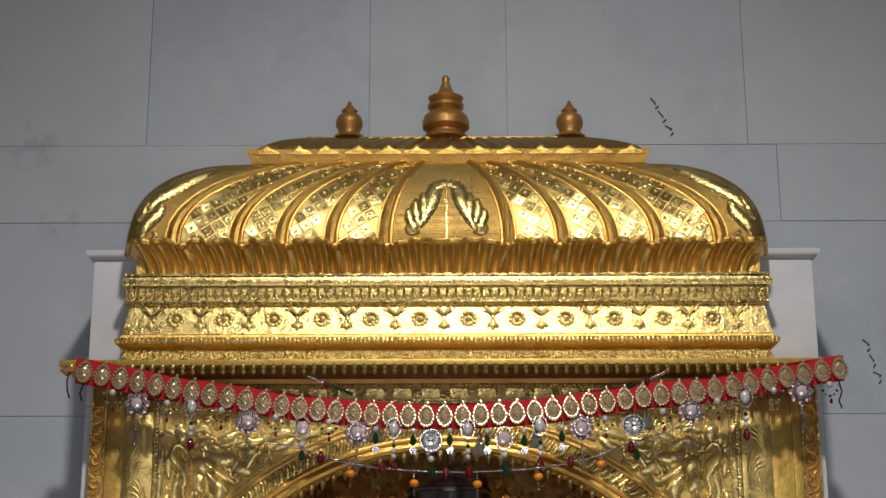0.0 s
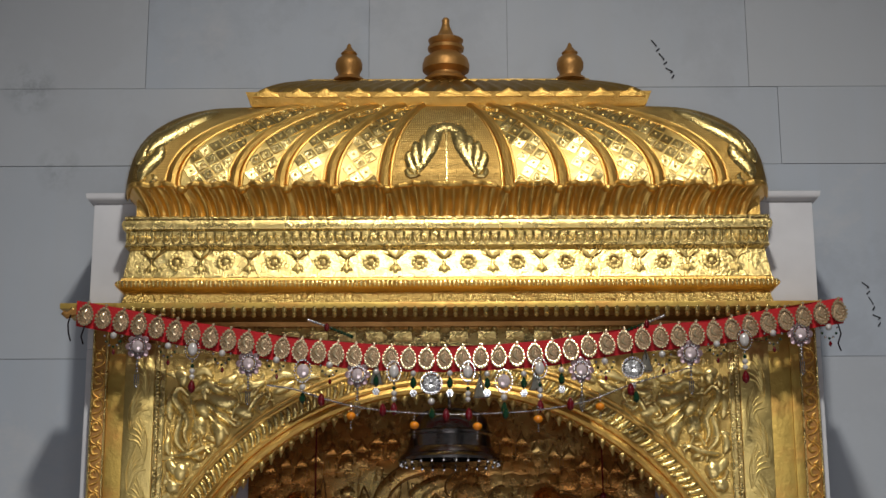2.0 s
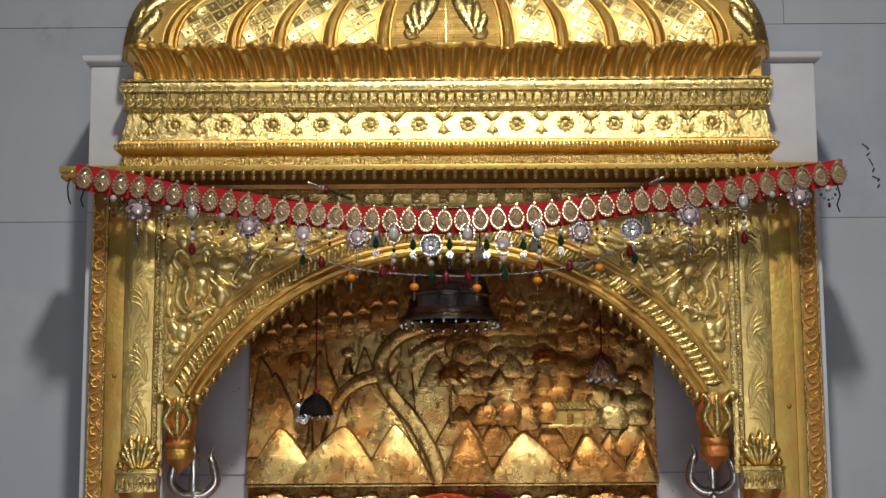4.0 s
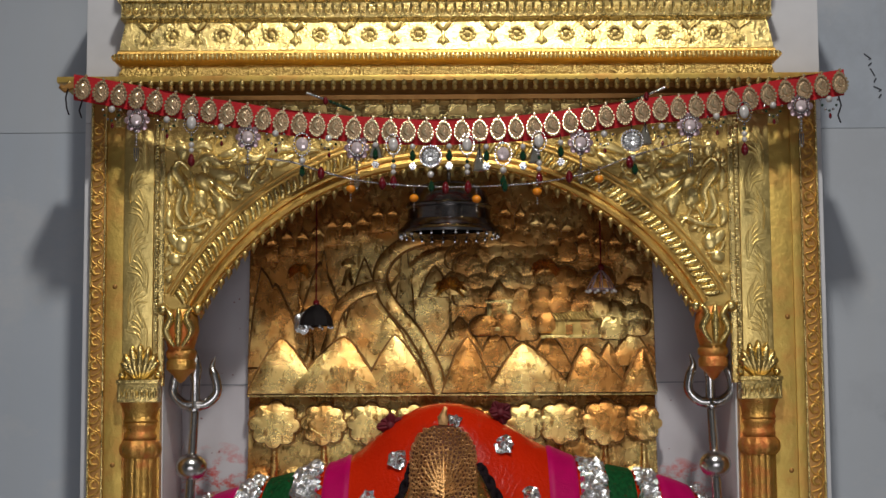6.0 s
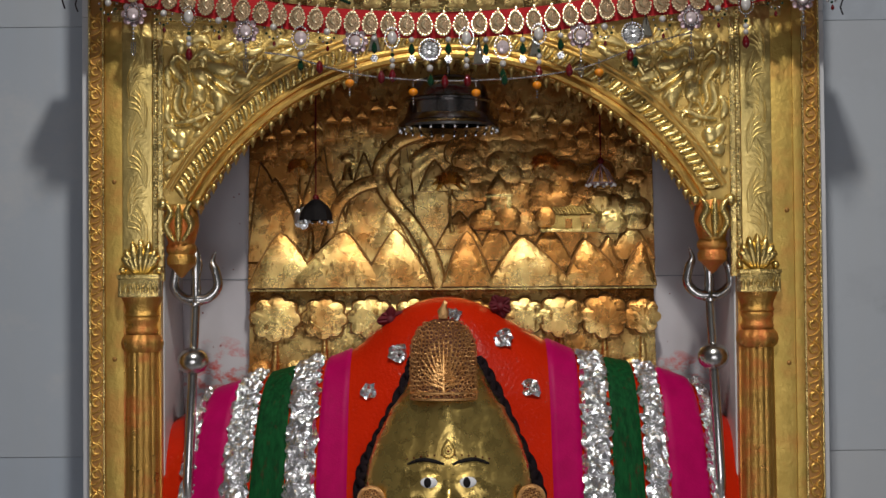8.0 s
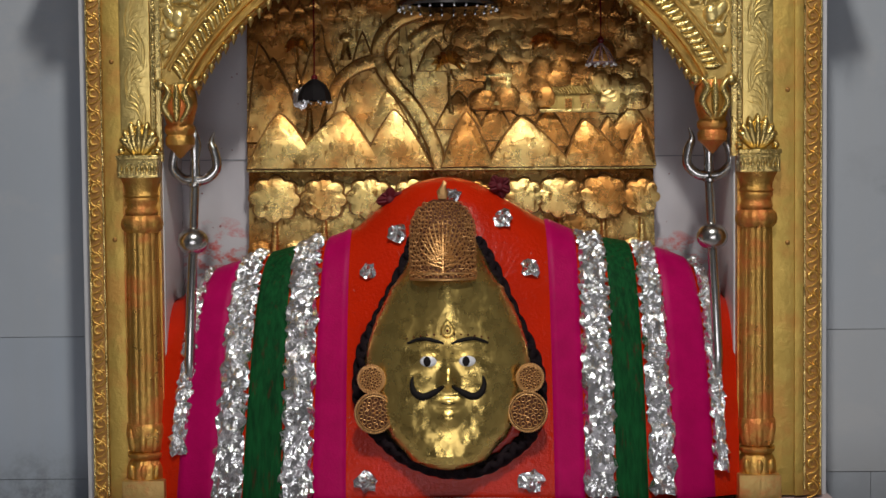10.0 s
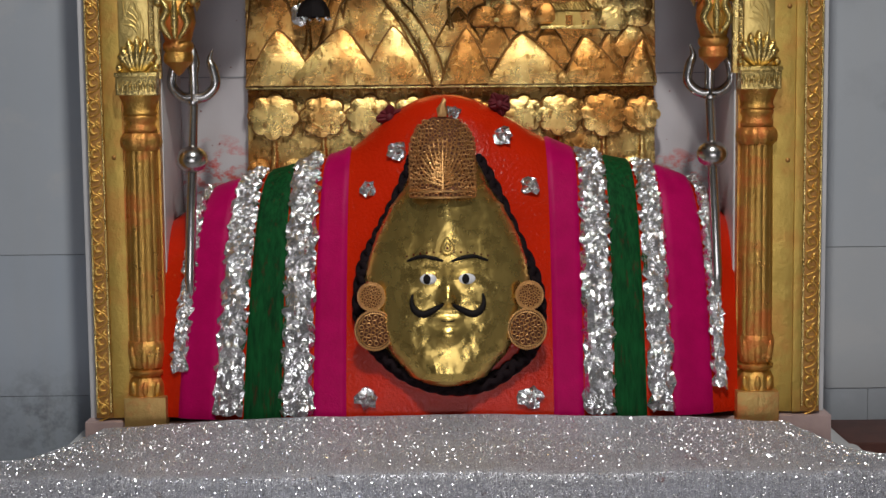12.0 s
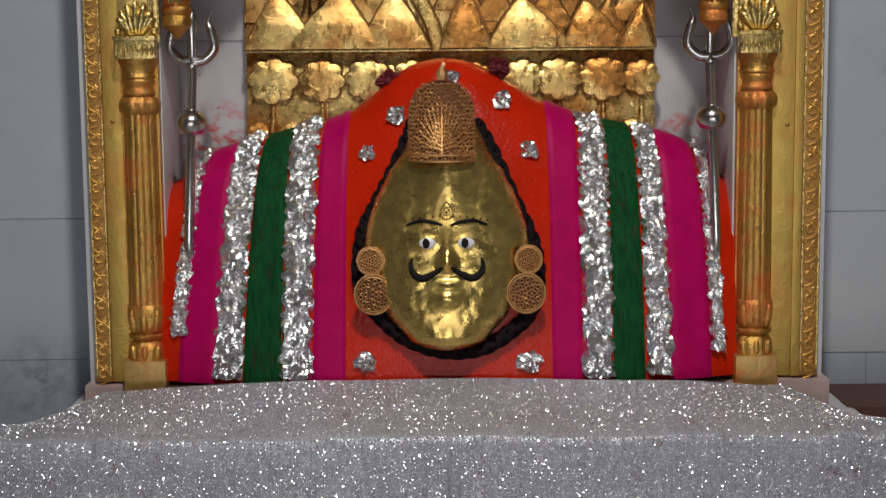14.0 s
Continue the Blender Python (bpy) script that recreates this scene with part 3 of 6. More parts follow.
for i in range(13):
    x = C + (i - 6) * 0.0518 + 0.003 * math.sin(i * 2.3)
    part("cap_petal", Geo().blob([(x - 0.023, 2.3315), (x + 0.023, 2.3315), (x + 0.021, 2.336), (x + 0.011, 2.341), (x + 0.004, 2.346), (x, 2.348), (x - 0.004, 2.346), (x - 0.011, 2.341), (x - 0.021, 2.336)], 0.009, 0.005, 3), GOLD_AMBER, roof)

for x, s, base in ((C - 0.004, 1.0, 0.0), (-0.1665, 0.62, 0.0), (0.2305, 0.62, 0.0)):
    if s == 1.0:
        prof = [(0.001, 0), (0.034, 0), (0.036, 0.004), (0.028, 0.009), (0.027, 0.013), (0.038, 0.020), (0.0385, 0.030), (0.036, 0.039), (0.026, 0.047), (0.022, 0.050), (0.029, 0.055), (0.030, 0.060), (0.022, 0.064), (0.027, 0.068), (0.029, 0.073), (0.020, 0.077), (0.014, 0.081), (0.011, 0.088), (0.007, 0.098), (0.006, 0.104), (0.0065, 0.109), (0.004, 0.113), (0.0005, 0.113)]
    else:
        prof = [(0.001, 0), (0.028, 0), (0.024, 0.005), (0.018, 0.008), (0.017, 0.014), (0.021, 0.021), (0.0215, 0.029), (0.019, 0.036), (0.013, 0.041), (0.011, 0.043), (0.013, 0.046), (0.008, 0.051), (0.004, 0.056), (0.003, 0.060), (0.0005, 0.063)]
    part("finial", Geo().lathe([(r * (1.10 if s == 1.0 else 1.13), h * (1.085 if s == 1.0 else 1.19)) for r, h in prof], x, 0.135, 2.4035, 28), BRONZE, roof, "turned bronze-painted pot finial")

# lotus petals under the dome
frill = Geo()


FOLDS = [0.0] + [0.528 * k for k in RIBS] + [0.545]
FOLDS = [-f for f in FOLDS[:0:-1]] + FOLDS[1:]


def petal_phase(x):
    """Which petal stands at x, and how far along it, from 0 to 1."""
    for k, (a, b) in enumerate(zip(FOLDS[:-1], FOLDS[1:])):
        if x <= b:
            return k, max(0.0, (x - a) / (b - a)), b - a
    return len(FOLDS) - 2, 1.0, 0.1


def frill_top(x):
    k, p, w = petal_phase(x)
    return 2.1475 + 0.0055 * math.sin(math.pi * p) ** 0.6 - 0.0022 * math.cos(4 * math.pi * p), 0.007 * math.sin(math.pi * p) ** 0.5


def frill_surface(i, j):
    u = 2 * i - 1
    x0 = u * 0.538
    k, p, w = petal_phase(x0)
    lip, out2 = frill_top(x0)
    folds = max(3, round(w / 0.022))
    f = math.cos(2 * math.pi * folds * (p + 0.10 * (p - 0.5) * (1 - j))) + 0.12 * math.sin(5 * math.pi * folds * p + k)
    out = 0.008 + 0.020 * j ** 1.7 + out2 * j + 0.0056 * f * (0.45 + 0.55 * math.sin(math.pi * min(1, j * 1.1)))
    a = abs(u)
    corner = max(0.0, (a - 0.95) / 0.05)
    return (C - 0.003 + u * (0.503 + 0.024 * j ** 2.0), -0.042 - out + 0.06 * (1 - math.sqrt(max(0, 1 - corner ** 2))), lerp(2.104, lip, j))


frill.grid(frill_surface, 840, 9)
for s in (0, 1):
    frill.grid(lambda i, j: (frill_surface(s, j)[0], lerp(frill_surface(s, j)[1], YB, i), frill_surface(s, j)[2]), 1, 9)
frill.grid(lambda i, j: (frill_surface(i, 1)[0], lerp(frill_surface(i, 1)[1], 0.0, j), frill_surface(i, 1)[2] - 0.003 * j), 420, 2)
part("frill_core", Geo().rings(-0.500, 0.520, -0.044, YB, [(0.0, 2.098), (0.0, 2.150)]), GOLD_AMBER, roof)
part("lotus_frill", frill, GOLD_AMBER, roof, "row of folded gilded lotus petals", smooth=70)
for k, (a, b) in enumerate(zip(FOLDS[:-1], FOLDS[1:])):
    pts = []
    for i in range(25):
        q = frill_surface((lerp(a + 0.004, b - 0.004, i / 24) / 0.538 + 1) / 2, 1.0)
        pts.append((q[0], q[1] - 0.0005, q[2] + 0.0005))
    part("petal_lip", Geo().tube(pts, [0.0022 + 0.0034 * math.sin(math.pi * i / 24) ** 0.5 for i in range(25)], 8), GOLD_AMBER, roof)
    if k:
        q = frill_surface((a / 0.538 + 1) / 2, 1.0)
        part("rib_foot", Geo().ball(q[0], q[1] + 0.002, q[2] + 0.001, 0.0095, 12, 8, sz=0.75), GOLD_AMBER, roof)

# bands of the box
BL, BR, BF = -0.513, 0.529, -0.048
part("upper_fillets", Geo().rings(BL, BR, BF, YB, [(0.002, 2.083), (0.006, 2.085), (0.008, 2.092), (0.006, 2.099), (0.002, 2.101), (0.004, 2.102), (0.004, 2.106), (0.0, 2.108)]), GOLD, roof)
part("egg_band", Geo().rings(BL, BR, BF, YB, [(0.0, 2.058), (0.001, 2.0585), (0.001, 2.084), (0.0, 2.0845)]), GOLD, roof)
part("rosette_band", Geo().rings(BL, BR, BF + 0.004, YB, [(0.004, 2.004), (-0.005, 2.056), (0.003, 2.057), (0.003, 2.060), (0.0, 2.061)]), GOLD, roof, "broad shiny gilded band")
part("torus", Geo().rings(BL, BR, BF, YB, [(-0.004, 1.980), (0.004, 1.983), (0.012, 1.988), (0.014, 1.992), (0.012, 1.996), (0.006, 1.999), (0.005, 2.003), (0.002, 2.005), (-0.004, 2.006)]), GOLD_AMBER, roof)
part("lower_band", Geo().rings(BL, BR, BF, YB, [(0.004, 1.956), (0.005, 1.958), (-0.001, 1.978), (-0.002, 1.981)]), GOLD_SCROLL, roof)


def egg():
    o, i = [], []
    for k in range(9):
        a = math.pi + math.pi * k / 8
        o.append((0.0062 * math.cos(a), 0.0095 * math.sin(a)))
    return Geo().tube([(-0.0062, 0, 0.009)] + [(x, 0, z) for x, z in o] + [(0.0062, 0, 0.009)], 0.0018, 5).ball(0, 0, -0.001, 0.003, 6, 4, sz=1.9)


first = part("egg_ornament", egg(), GOLD, roof)
N = 74
first.location = (BL + 0.009, BF - 0.001, 2.0715)
for i in range(1, N):
    again(first, lerp(BL + 0.009, BR - 0.009, i / (N - 1)), BF - 0.001, 2.0715, roof)


def rosette():
    g = Geo()
    for k in range(11):
        a = k * 2 * math.pi / 11
        g.blob(lobed(0.0108 * math.cos(a), 0.0108 * math.sin(a), 0.0036, 0.0036, 2, 0.0, 8), 0, 0.0020, 2)
        g.tube([(0.0055 * math.cos(a), -0.0006, 0.0055 * math.sin(a)), (0.0085 * math.cos(a), -0.0006, 0.0085 * math.sin(a))], 0.0008, 4)
    return g.blob(lobed(0, 0, 0.005, 0.005, 2, 0, 10), 0, 0.003, 2)


rose = part("rosette", rosette(), GOLD_STUD, roof, "small round many-petalled rosette")
XS = [-0.4316 + i * 0.0790 for i in range(12)]
rose.location = (XS[0], BF + 0.003, 2.031)
for x in XS[1:]:
    again(rose, x, BF + 0.003, 2.031, roof)


def bracket():
    g = Geo()
    for s in (-1, 1):
        g.tube([(s * 0.019, -0.0004, 0.0235), (s * 0.017, -0.0004, 0.0195), (s * 0.008, -0.0004, 0.012), (s * 0.002, -0.0004, 0.006), (s * 0.0015, -0.0004, -0.003), (s * 0.008, -0.0004, -0.010), (s * 0.011, -0.0004, -0.018)], 0.0010, 5)
        g.ribbon(curve([(s * 0.0015, -0.006), (s * 0.005, -0.011), (s * 0.008, -0.019)], 8), leaf_width(0.007), 0, 0.0016)
        g.ribbon(curve([(0, 0.008), (s * 0.007, 0.015), (s * 0.012, 0.021)], 8), leaf_width(0.006), 0, 0.0008)
    return g.blob(lobed(0, -0.014, 0.0045, 0.0065, 2, 0, 12), 0, 0.0034, 2)


br = part("bracket_leaf", bracket(), GOLD_STUD, roof)
br.location = (XS[0] - 0.0395, BF + 0.003, 2.031)
for x in XS:
    again(br, x + 0.0395, BF + 0.003, 2.031, roof)
bead_row = Geo()
for i in range(150):
    bead_row.ball(lerp(BL - 0.008, BR + 0.008, i / 149), BF - 0.0115, 1.9925, 0.0030, 6, 4, sz=2.0)
    bead_row.ball(lerp(BL, BR, i / 149), BF + 0.002, 2.1035, 0.0026, 6, 4)
part("bead_rows", bead_row, GOLD, roof, kind="stuff")

# ---- cornice ----
CL, CR, CF = -0.607, 0.632, -0.085
cor = thing("shrine_cornice", C, 0, 1.93, "gilded projecting cornice with a row of small drops", "cornice")
part("shelf", Geo().box(CL, CR, CF, 0.02, 1.947, 1.9565, 0.002), GOLD_FLAT, cor)
# the shade under the shelf is put into the soffit's dark colour
part("soffit", Geo().box(CL + 0.03, CR - 0.03, CF + 0.02, 0.02, 1.938, 1.947), TARNISH_SHADE, cor)
part("bed_mould", Geo().rings(-0.53, 0.547, -0.008, 0.02, [(0.0, 1.929), (0.004, 1.931), (0.006, 1.938)]), BRONZE, cor)
drop = part("drop", Geo().lathe([(0.0005, -0.0095), (0.0035, -0.007), (0.0042, -0.004), (0.0022, -0.001), (0.0045, 0.0), (0.005, 0.004), (0.0045, 0.008)], 0, 0, 0, 8), GOLD, cor)
ND = 76
drop.location = (CL + 0.02, CF + 0.004, 1.9415)
for i in range(1, ND):
    again(drop, lerp(CL + 0.02, CR - 0.02, i / (ND - 1)), CF + 0.004, 1.9415, cor)
part("corner_scroll", Geo().tube([(CL + 0.03, CF, 1.944), (CL + 0.012, CF, 1.936), (CL + 0.006, CF, 1.941)], [0.006, 0.006, 0.004], 8), BRONZE, cor)

# ---- gilded frame round the niche ----
fr = thing("shrine_frame", C, 0, 0.92, "gilded carved arch frame of the shrine with columns", "shrine frame")
AX, AZ, AR = 0.006, 1.365, 0.457
NA = 40


def arch_pt(i, n, r=AR):
    a0 = math.asin(0.398 / AR)
    a = lerp(-a0, a0, i / n)
    return AX + r * math.sin(a), AZ + r * math.cos(a)


sp = Geo()
top = 1.905
low = [(-0.452, 1.585)] + [arch_pt(i, NA) for i in range(NA + 1)] + [(0.468, 1.585)]
low[1], low[-2] = (low[1][0], 1.585), (low[-2][0], 1.585)
for i in range(len(low) - 1):
    (xa, za), (xb, zb) = low[i], low[i + 1]
    sp.add([(xa, 0, za), (xb, 0, zb), (xb, 0, top), (xa, 0, top)], [(0, 1, 2, 3)])
    sp.add([(xa, 0, za), (xb, 0, zb), (xb, 0.03, zb), (xa, 0.03, za)], [(0, 1, 2, 3)])
    sp.add([(xa, 0.03, za), (xb, 0.03, zb), (xb, 0.03, top), (xa, 0.03, top)], [(3, 2, 1, 0)])
part("spandrel_plate", sp, GOLD_ROUGH, fr, "gilded spandrel plate over the arch", smooth=30)
for r, w, y in ((AR + 0.009, 0.0075, -0.002), (AR + 0.021, 0.0048, -0.002), (AR + 0.052, 0.003, -0.001), (AR + 0.060, 0.0022, -0.001)):
    part("arch_moulding", Geo().tube([(arch_pt(i, 60, r)[0], y, arch_pt(i, 60, r)[1]) for i in range(61)], w, 8), GOLD_AMBER, fr)
rope = Geo()
for i in range(88):
    p, m, q = arch_pt(i, 88, AR + 0.0275), arch_pt(i + 0.55, 88, AR + 0.039), arch_pt(i + 0.75, 88, AR + 0.0485)
    rope.ribbon(curve([p, m, q], 6), lambda t: 0.0104 * (0.75 + 0.25 * math.sin(math.pi * t)), 0.0, 0.0042)
part("rope_moulding", rope, GOLD, fr, kind="stuff")
bead = part("arch_bead", Geo().ball(0, 0, 0, 0.0062, 10, 6).lathe([(0.004, -0.004), (0.0005, -0.013)], 0, 0, 0, 8), GOLD, fr)
NB = 50
for i in range(NB):
    x, z = arch_pt(i, NB - 1, AR - 0.003)
    if i == 0:
        bead.location = (x, 0.0, z)
    else:
        again(bead, x, 0.0, z, fr)
part("frieze", Geo().box(-0.53, 0.547, -0.006, 0.02, 1.888, 1.931, 0.002), GOLD, fr)
for nm, geo, mat, x0, stepx, z, n in (("frieze_square", Geo().box(-0.015, 0.015, -0.004, 0, -0.009, 0.009, 0.002).blob(lobed(0, 0, 0.007, 0.006, 4, 0.3, 16), -0.004, 0.002, 2), GOLD, -0.43, 0.0456, 1.9150, 20), ("frieze_bead", Geo().ball(0, 0, 0, 0.0042, 8, 5), GOLD, -0.44, 0.0228, 1.9275, 41)):
    one = part(nm, geo, mat, fr)
    one.location = (x0, -0.006 if nm == "frieze_square" else -0.009, z)
    for i in range(1, n):
        again(one, x0 + i * stepx, one.location.y, z, fr)

# the squares hang a little forward, as in a cove
for piece in fr.children:
    if piece.name.startswith("frieze_square"):
        piece.rotation_euler.x = radians(12)

# leaf scrolls in the spandrels
rnd = random.Random(5)


def spandrel_scroll(s):
    """Acanthus scrolls that fill one corner above the arch; s is its side."""
    g = Geo()
    ox = AX + s * 0.452

    def P(a, b):
        return (ox - s * a, 1.885 - b)
    def Q(cx, cz):
        return P((cx - 390) * 0.000338 + 0.0015, (cz - 50) * 0.000342 + 0.0145)

    leaves = ((((490, 200), (450, 165), (425, 210), (460, 265), (492, 325), (478, 385), (505, 445)), 40, 0.011), (((432, 335), (462, 305), (442, 380), (450, 430), (492, 472)), 34, 0.009),
              (((425, 85), (462, 110), (455, 160)), 46, 0.008), (((530, 225), (555, 255), (585, 305)), 52, 0.010), (((560, 228), (640, 285), (700, 330), (735, 352)), 32, 0.010),
              (((585, 280), (640, 335), (690, 388)), 34, 0.009), (((605, 325), (645, 375), (632, 445)), 50, 0.010), (((560, 300), (540, 345), (575, 385)), 50, 0.006),
              (((520, 180), (580, 140), (640, 172), (705, 150)), 36, 0.009), (((590, 200), (660, 228), (725, 222)), 56, 0.007), (((630, 135), (690, 122), (722, 98)), 32, 0.008),
              (((490, 105), (560, 78), (605, 112)), 32, 0.008), (((430, 482), (520, 470), (590, 440), (622, 470)), 28, 0.009), (((398, 500), (430, 545), (475, 592)), 38, 0.008),
              (((470, 515), (462, 560), (470, 605)), 54, 0.010), (((485, 612), (530, 562), (570, 545), (602, 518)), 32, 0.009), (((515, 480), (560, 500), (582, 545)), 28, 0.008),
              (((398, 612), (445, 640), (448, 692), (398, 742)), 48, 0.008), (((402, 390), (393, 440), (412, 482)), 28, 0.007), (((700, 265), (755, 275), (800, 300)), 46, 0.007),
              (((770, 290), (820, 215), (870, 178)), 30, 0.009), (((800, 240), (850, 275), (885, 225)), 28, 0.008), (((720, 320), (742, 345), (748, 385)), 34, 0.007),
              (((405, 700), (392, 760), (402, 800)), 26, 0.006), (((870, 135), (940, 100), (1010, 112)), 32, 0.008), (((890, 185), (950, 160), (1000, 128)), 30, 0.007),
              (((1010, 140), (1060, 108), (1130, 116)), 28, 0.007), (((760, 120), (800, 150), (860, 128)), 34, 0.008), (((740, 180), (790, 190), (830, 160)), 30, 0.007),
              (((1120, 95), (1200, 85), (1270, 100)), 24, 0.006), (((405, 200), (398, 260), (408, 320)), 28, 0.006), (((640, 470), (600, 500), (610, 460)), 24, 0.006))
    for pts, w, h in leaves:
        line = [q for q in curve([Q(*q) for q in pts], 14) if math.hypot(q[0] - AX, q[1] - AZ) > AR + 0.066]
        if len(line) > 5:
            part("acanthus_leaf", Geo().ribbon(line, leaf_width(w * 0.00052), -0.0005, h, 0.10), GOLD_LEAVES, fr, smooth=60)
    for pts in (((600, 470), (560, 420), (520, 300), (500, 210)), ((495, 450), (520, 405), (560, 395), (548, 372), (528, 385)), ((398, 560), (420, 600), (480, 610), (520, 590)), ((730, 240), (700, 300), (730, 320)), ((860, 160), (880, 200), (860, 240))):
        line = [q for q in curve([Q(*q) for q in pts], 22) if math.hypot(q[0] - AX, q[1] - AZ) > AR + 0.066]
        part("scroll_stem", Geo().ribbon(line, lambda t: lerp(0.0085, 0.005, t), 0.0, 0.007), GOLD_LEAVES, fr, smooth=60)
    tries = 0
    for _ in range(900):
        a, b = rnd.uniform(0.004, 0.36), rnd.uniform(0.004, 0.285)
        x, z = P(a, b)
        t0 = rnd.uniform(0, 2 * math.pi)
        ln = rnd.uniform(0.014, 0.026)
        x2, z2 = P(a + ln * math.cos(t0), b + ln * math.sin(t0))
        if min(math.hypot(x - AX, z - AZ), math.hypot(x2 - AX, z2 - AZ)) < AR + 0.066 or tries > 85 or z2 > 1.882:
            continue
        tries += 1
        g.ribbon(curve([(x, z), ((x + x2) / 2 + 0.003, (z + z2) / 2 + 0.002), (x2, z2)], 7), leaf_width(rnd.uniform(0.007, 0.012)), 0.0, rnd.uniform(0.0025, 0.0045), 0.15)
    for a, b, r in ((440, 300, 0.0035), (540, 392, 0.0055), (512, 462, 0.004), (592, 560, 0.004), (722, 300, 0.0045), (865, 205, 0.004)):
        x, z = Q(a, b)
        g.ball(x, -0.005, z, r, 10, 6)
    return g


for s in (-1, 1):
    part("small_scrollwork", spandrel_scroll(s), GOLD_LEAVES, fr, "small gilded scrolls between the leaves", smooth=60, kind="stuff")

# side strips, left and right: (outer gold edge, ornate strip's inner edge, flat strip's inner edge, leaf strip's inner edge)
for s, (xo, x1, x2, x3, cxp) in ((-1, (-0.570, -0.543, -0.514, -0.466, -0.484)), (1, (0.609, 0.578, 0.529, 0.480, 0.503))):
    lo = lambda a, b: (min(a, b), max(a, b))
    part("scroll_strip", Geo().box(*lo(xo, x1), -0.004, 0.02, 0.92, 1.945, 0.002), BRONZE, fr)
    part("flat_strip", Geo().box(*lo(x1, x2), -0.001, 0.02, 0.92, 1.945, 0.001), GOLD_FLAT, fr, "plain gold-painted strip")
    if s > 0:
        part("flat_step", Geo().box(x1 - 0.014, x1, -0.006, -0.001, 0.92, 1.945, 0.001), GOLD_FLAT, fr)
    part("leaf_strip", Geo().box(*lo(x2, x3), -0.008, 0.02, 1.478, 1.905, 0.002), GOLD_LEAFY, fr, "gilded strip chased with wavy leaves")
    cx = (xo + x1) / 2
    z = 0.935
    k = 0
    strip = None
    while z < 1.92:
        if strip is None:
            g = Geo()
            g.ribbon(curve([(-0.009, -0.019), (0.004, -0.014), (0.009, -0.004), (0.004, 0.006), (-0.006, 0.011), (-0.010, 0.019)], 16), lambda t: 0.0032, 0, 0.0026)
            g.ribbon(curve([(0.004, -0.006), (-0.004, -0.007), (-0.007, 0.001), (-0.001, 0.005), (0.002, 0.000)], 12), leaf_width(0.0062), 0, 0.0034)
            g.ribbon(curve([(0.008, 0.008), (0.002, 0.012), (0.007, 0.018)], 8), leaf_width(0.005), 0, 0.0026)
            strip = part("scroll_ornament", g, GOLD_AMBER, fr, smooth=60)
            strip.location = (cx, -0.004, z)
        else:
            o = again(strip, cx, -0.004, z, fr)
        z += 0.038
    for xx in (xo, x1):
        part("strip_bead_edge", Geo().tube([(xx - s * 0.003 if xx == xo else xx + s * 0.002, -0.004, 0.93), (xx - s * 0.003 if xx == xo else xx + s * 0.002, -0.004, 1.94)], 0.0022, 6), GOLD, fr)
    # leaves on the inner strip
    g = Geo()
    z, k = 1.535, 0
    cx = (x2 + x3) / 2
    while z < 1.87:
        sd = 1 if k % 2 else -1
        for m in range(5):
            f = m / 4
            g.ribbon(curve([(cx - sd * 0.012, z - 0.01 + 0.006 * m), (cx - sd * lerp(0.002, 0.008, f), z + 0.016 + 0.006 * m), (cx + sd * lerp(0.018, 0.0, f), z + 0.022 + 0.010 * m)], 8), leaf_width(0.0042), -0.008, 0.0012, 0.3)
        g.ribbon(curve([(cx - sd * 0.014, z - 0.012), (cx - sd * 0.016, z + 0.02), (cx - sd * 0.008, z + 0.045)], 8), lambda t: 0.0022, -0.008, 0.0014)
        z += 0.048
        k += 1
    part("leaf_relief", g, GOLD_LEAFY, fr, smooth=60)
    # beaded border beside the leaf strip
    xb = x3 - s * 0.006
    part("border_bar", Geo().box(*lo(x3, x3 - s * 0.016), -0.004, 0.02, 1.47, 1.905, 0.001), GOLD, fr)
    g = Geo()
    for i in range(70):
        g.ball(xb, -0.006, 1.478 + i * 0.0061, 0.0034, 6, 4)
    for dx in (0.0105, -0.0035):
        g.tube([(xb - s * dx, -0.005, 1.47), (xb - s * dx, -0.005, 1.905)], 0.002, 6)
    part("beaded_border", g, GOLD, fr, kind="stuff")

    # column below, with its shell, block, capital, shaft and foot
    col = part("column", Geo().box(cxp - 0.03, cxp + 0.03, 0.0, 0.02, 0.918, 1.478), GOLD_STAIN, fr, "gilded fluted column stained with vermilion")
    g = Geo()
    for k in range(-3, 4):
        a = k * 0.42
        tip = (cxp + 0.032 * math.sin(a) * 1.05, 1.482 + 0.050 * math.cos(a) + 0.006)
        part("shell_leaf", Geo().ribbon(curve([(cxp + 0.008 * math.sin(a), 1.482), ((cxp + tip[0]) / 2 + 0.007 * math.sin(a), 1.50 + 0.008 * math.cos(a)), tip], 10), leaf_width(0.017), -0.010, 0.011), GOLD, col, smooth=60)
    for sd in (-1, 1):
        part("shell_knob", Geo().ball(cxp + sd * 0.029, -0.012, 1.487, 0.0065, 8, 5), GOLD, col)
    ab = Geo().box(cxp - 0.032, cxp + 0.032, -0.035, 0.0, 1.444, 1.475, 0.002).box(cxp - 0.034, cxp + 0.034, -0.037, 0.0, 1.473, 1.480, 0.002)
    for k in range(8):
        x = cxp - 0.028 + k * 0.008
        ab.ribbon([(x, 1.448), (x, 1.458), (x, 1.468)], leaf_width(0.008), -0.035, 0.003)
    part("abacus", ab, GOLD, col)

    def flute(n, d):
        return lambda a, v: d * abs(math.cos(n * a / 2))
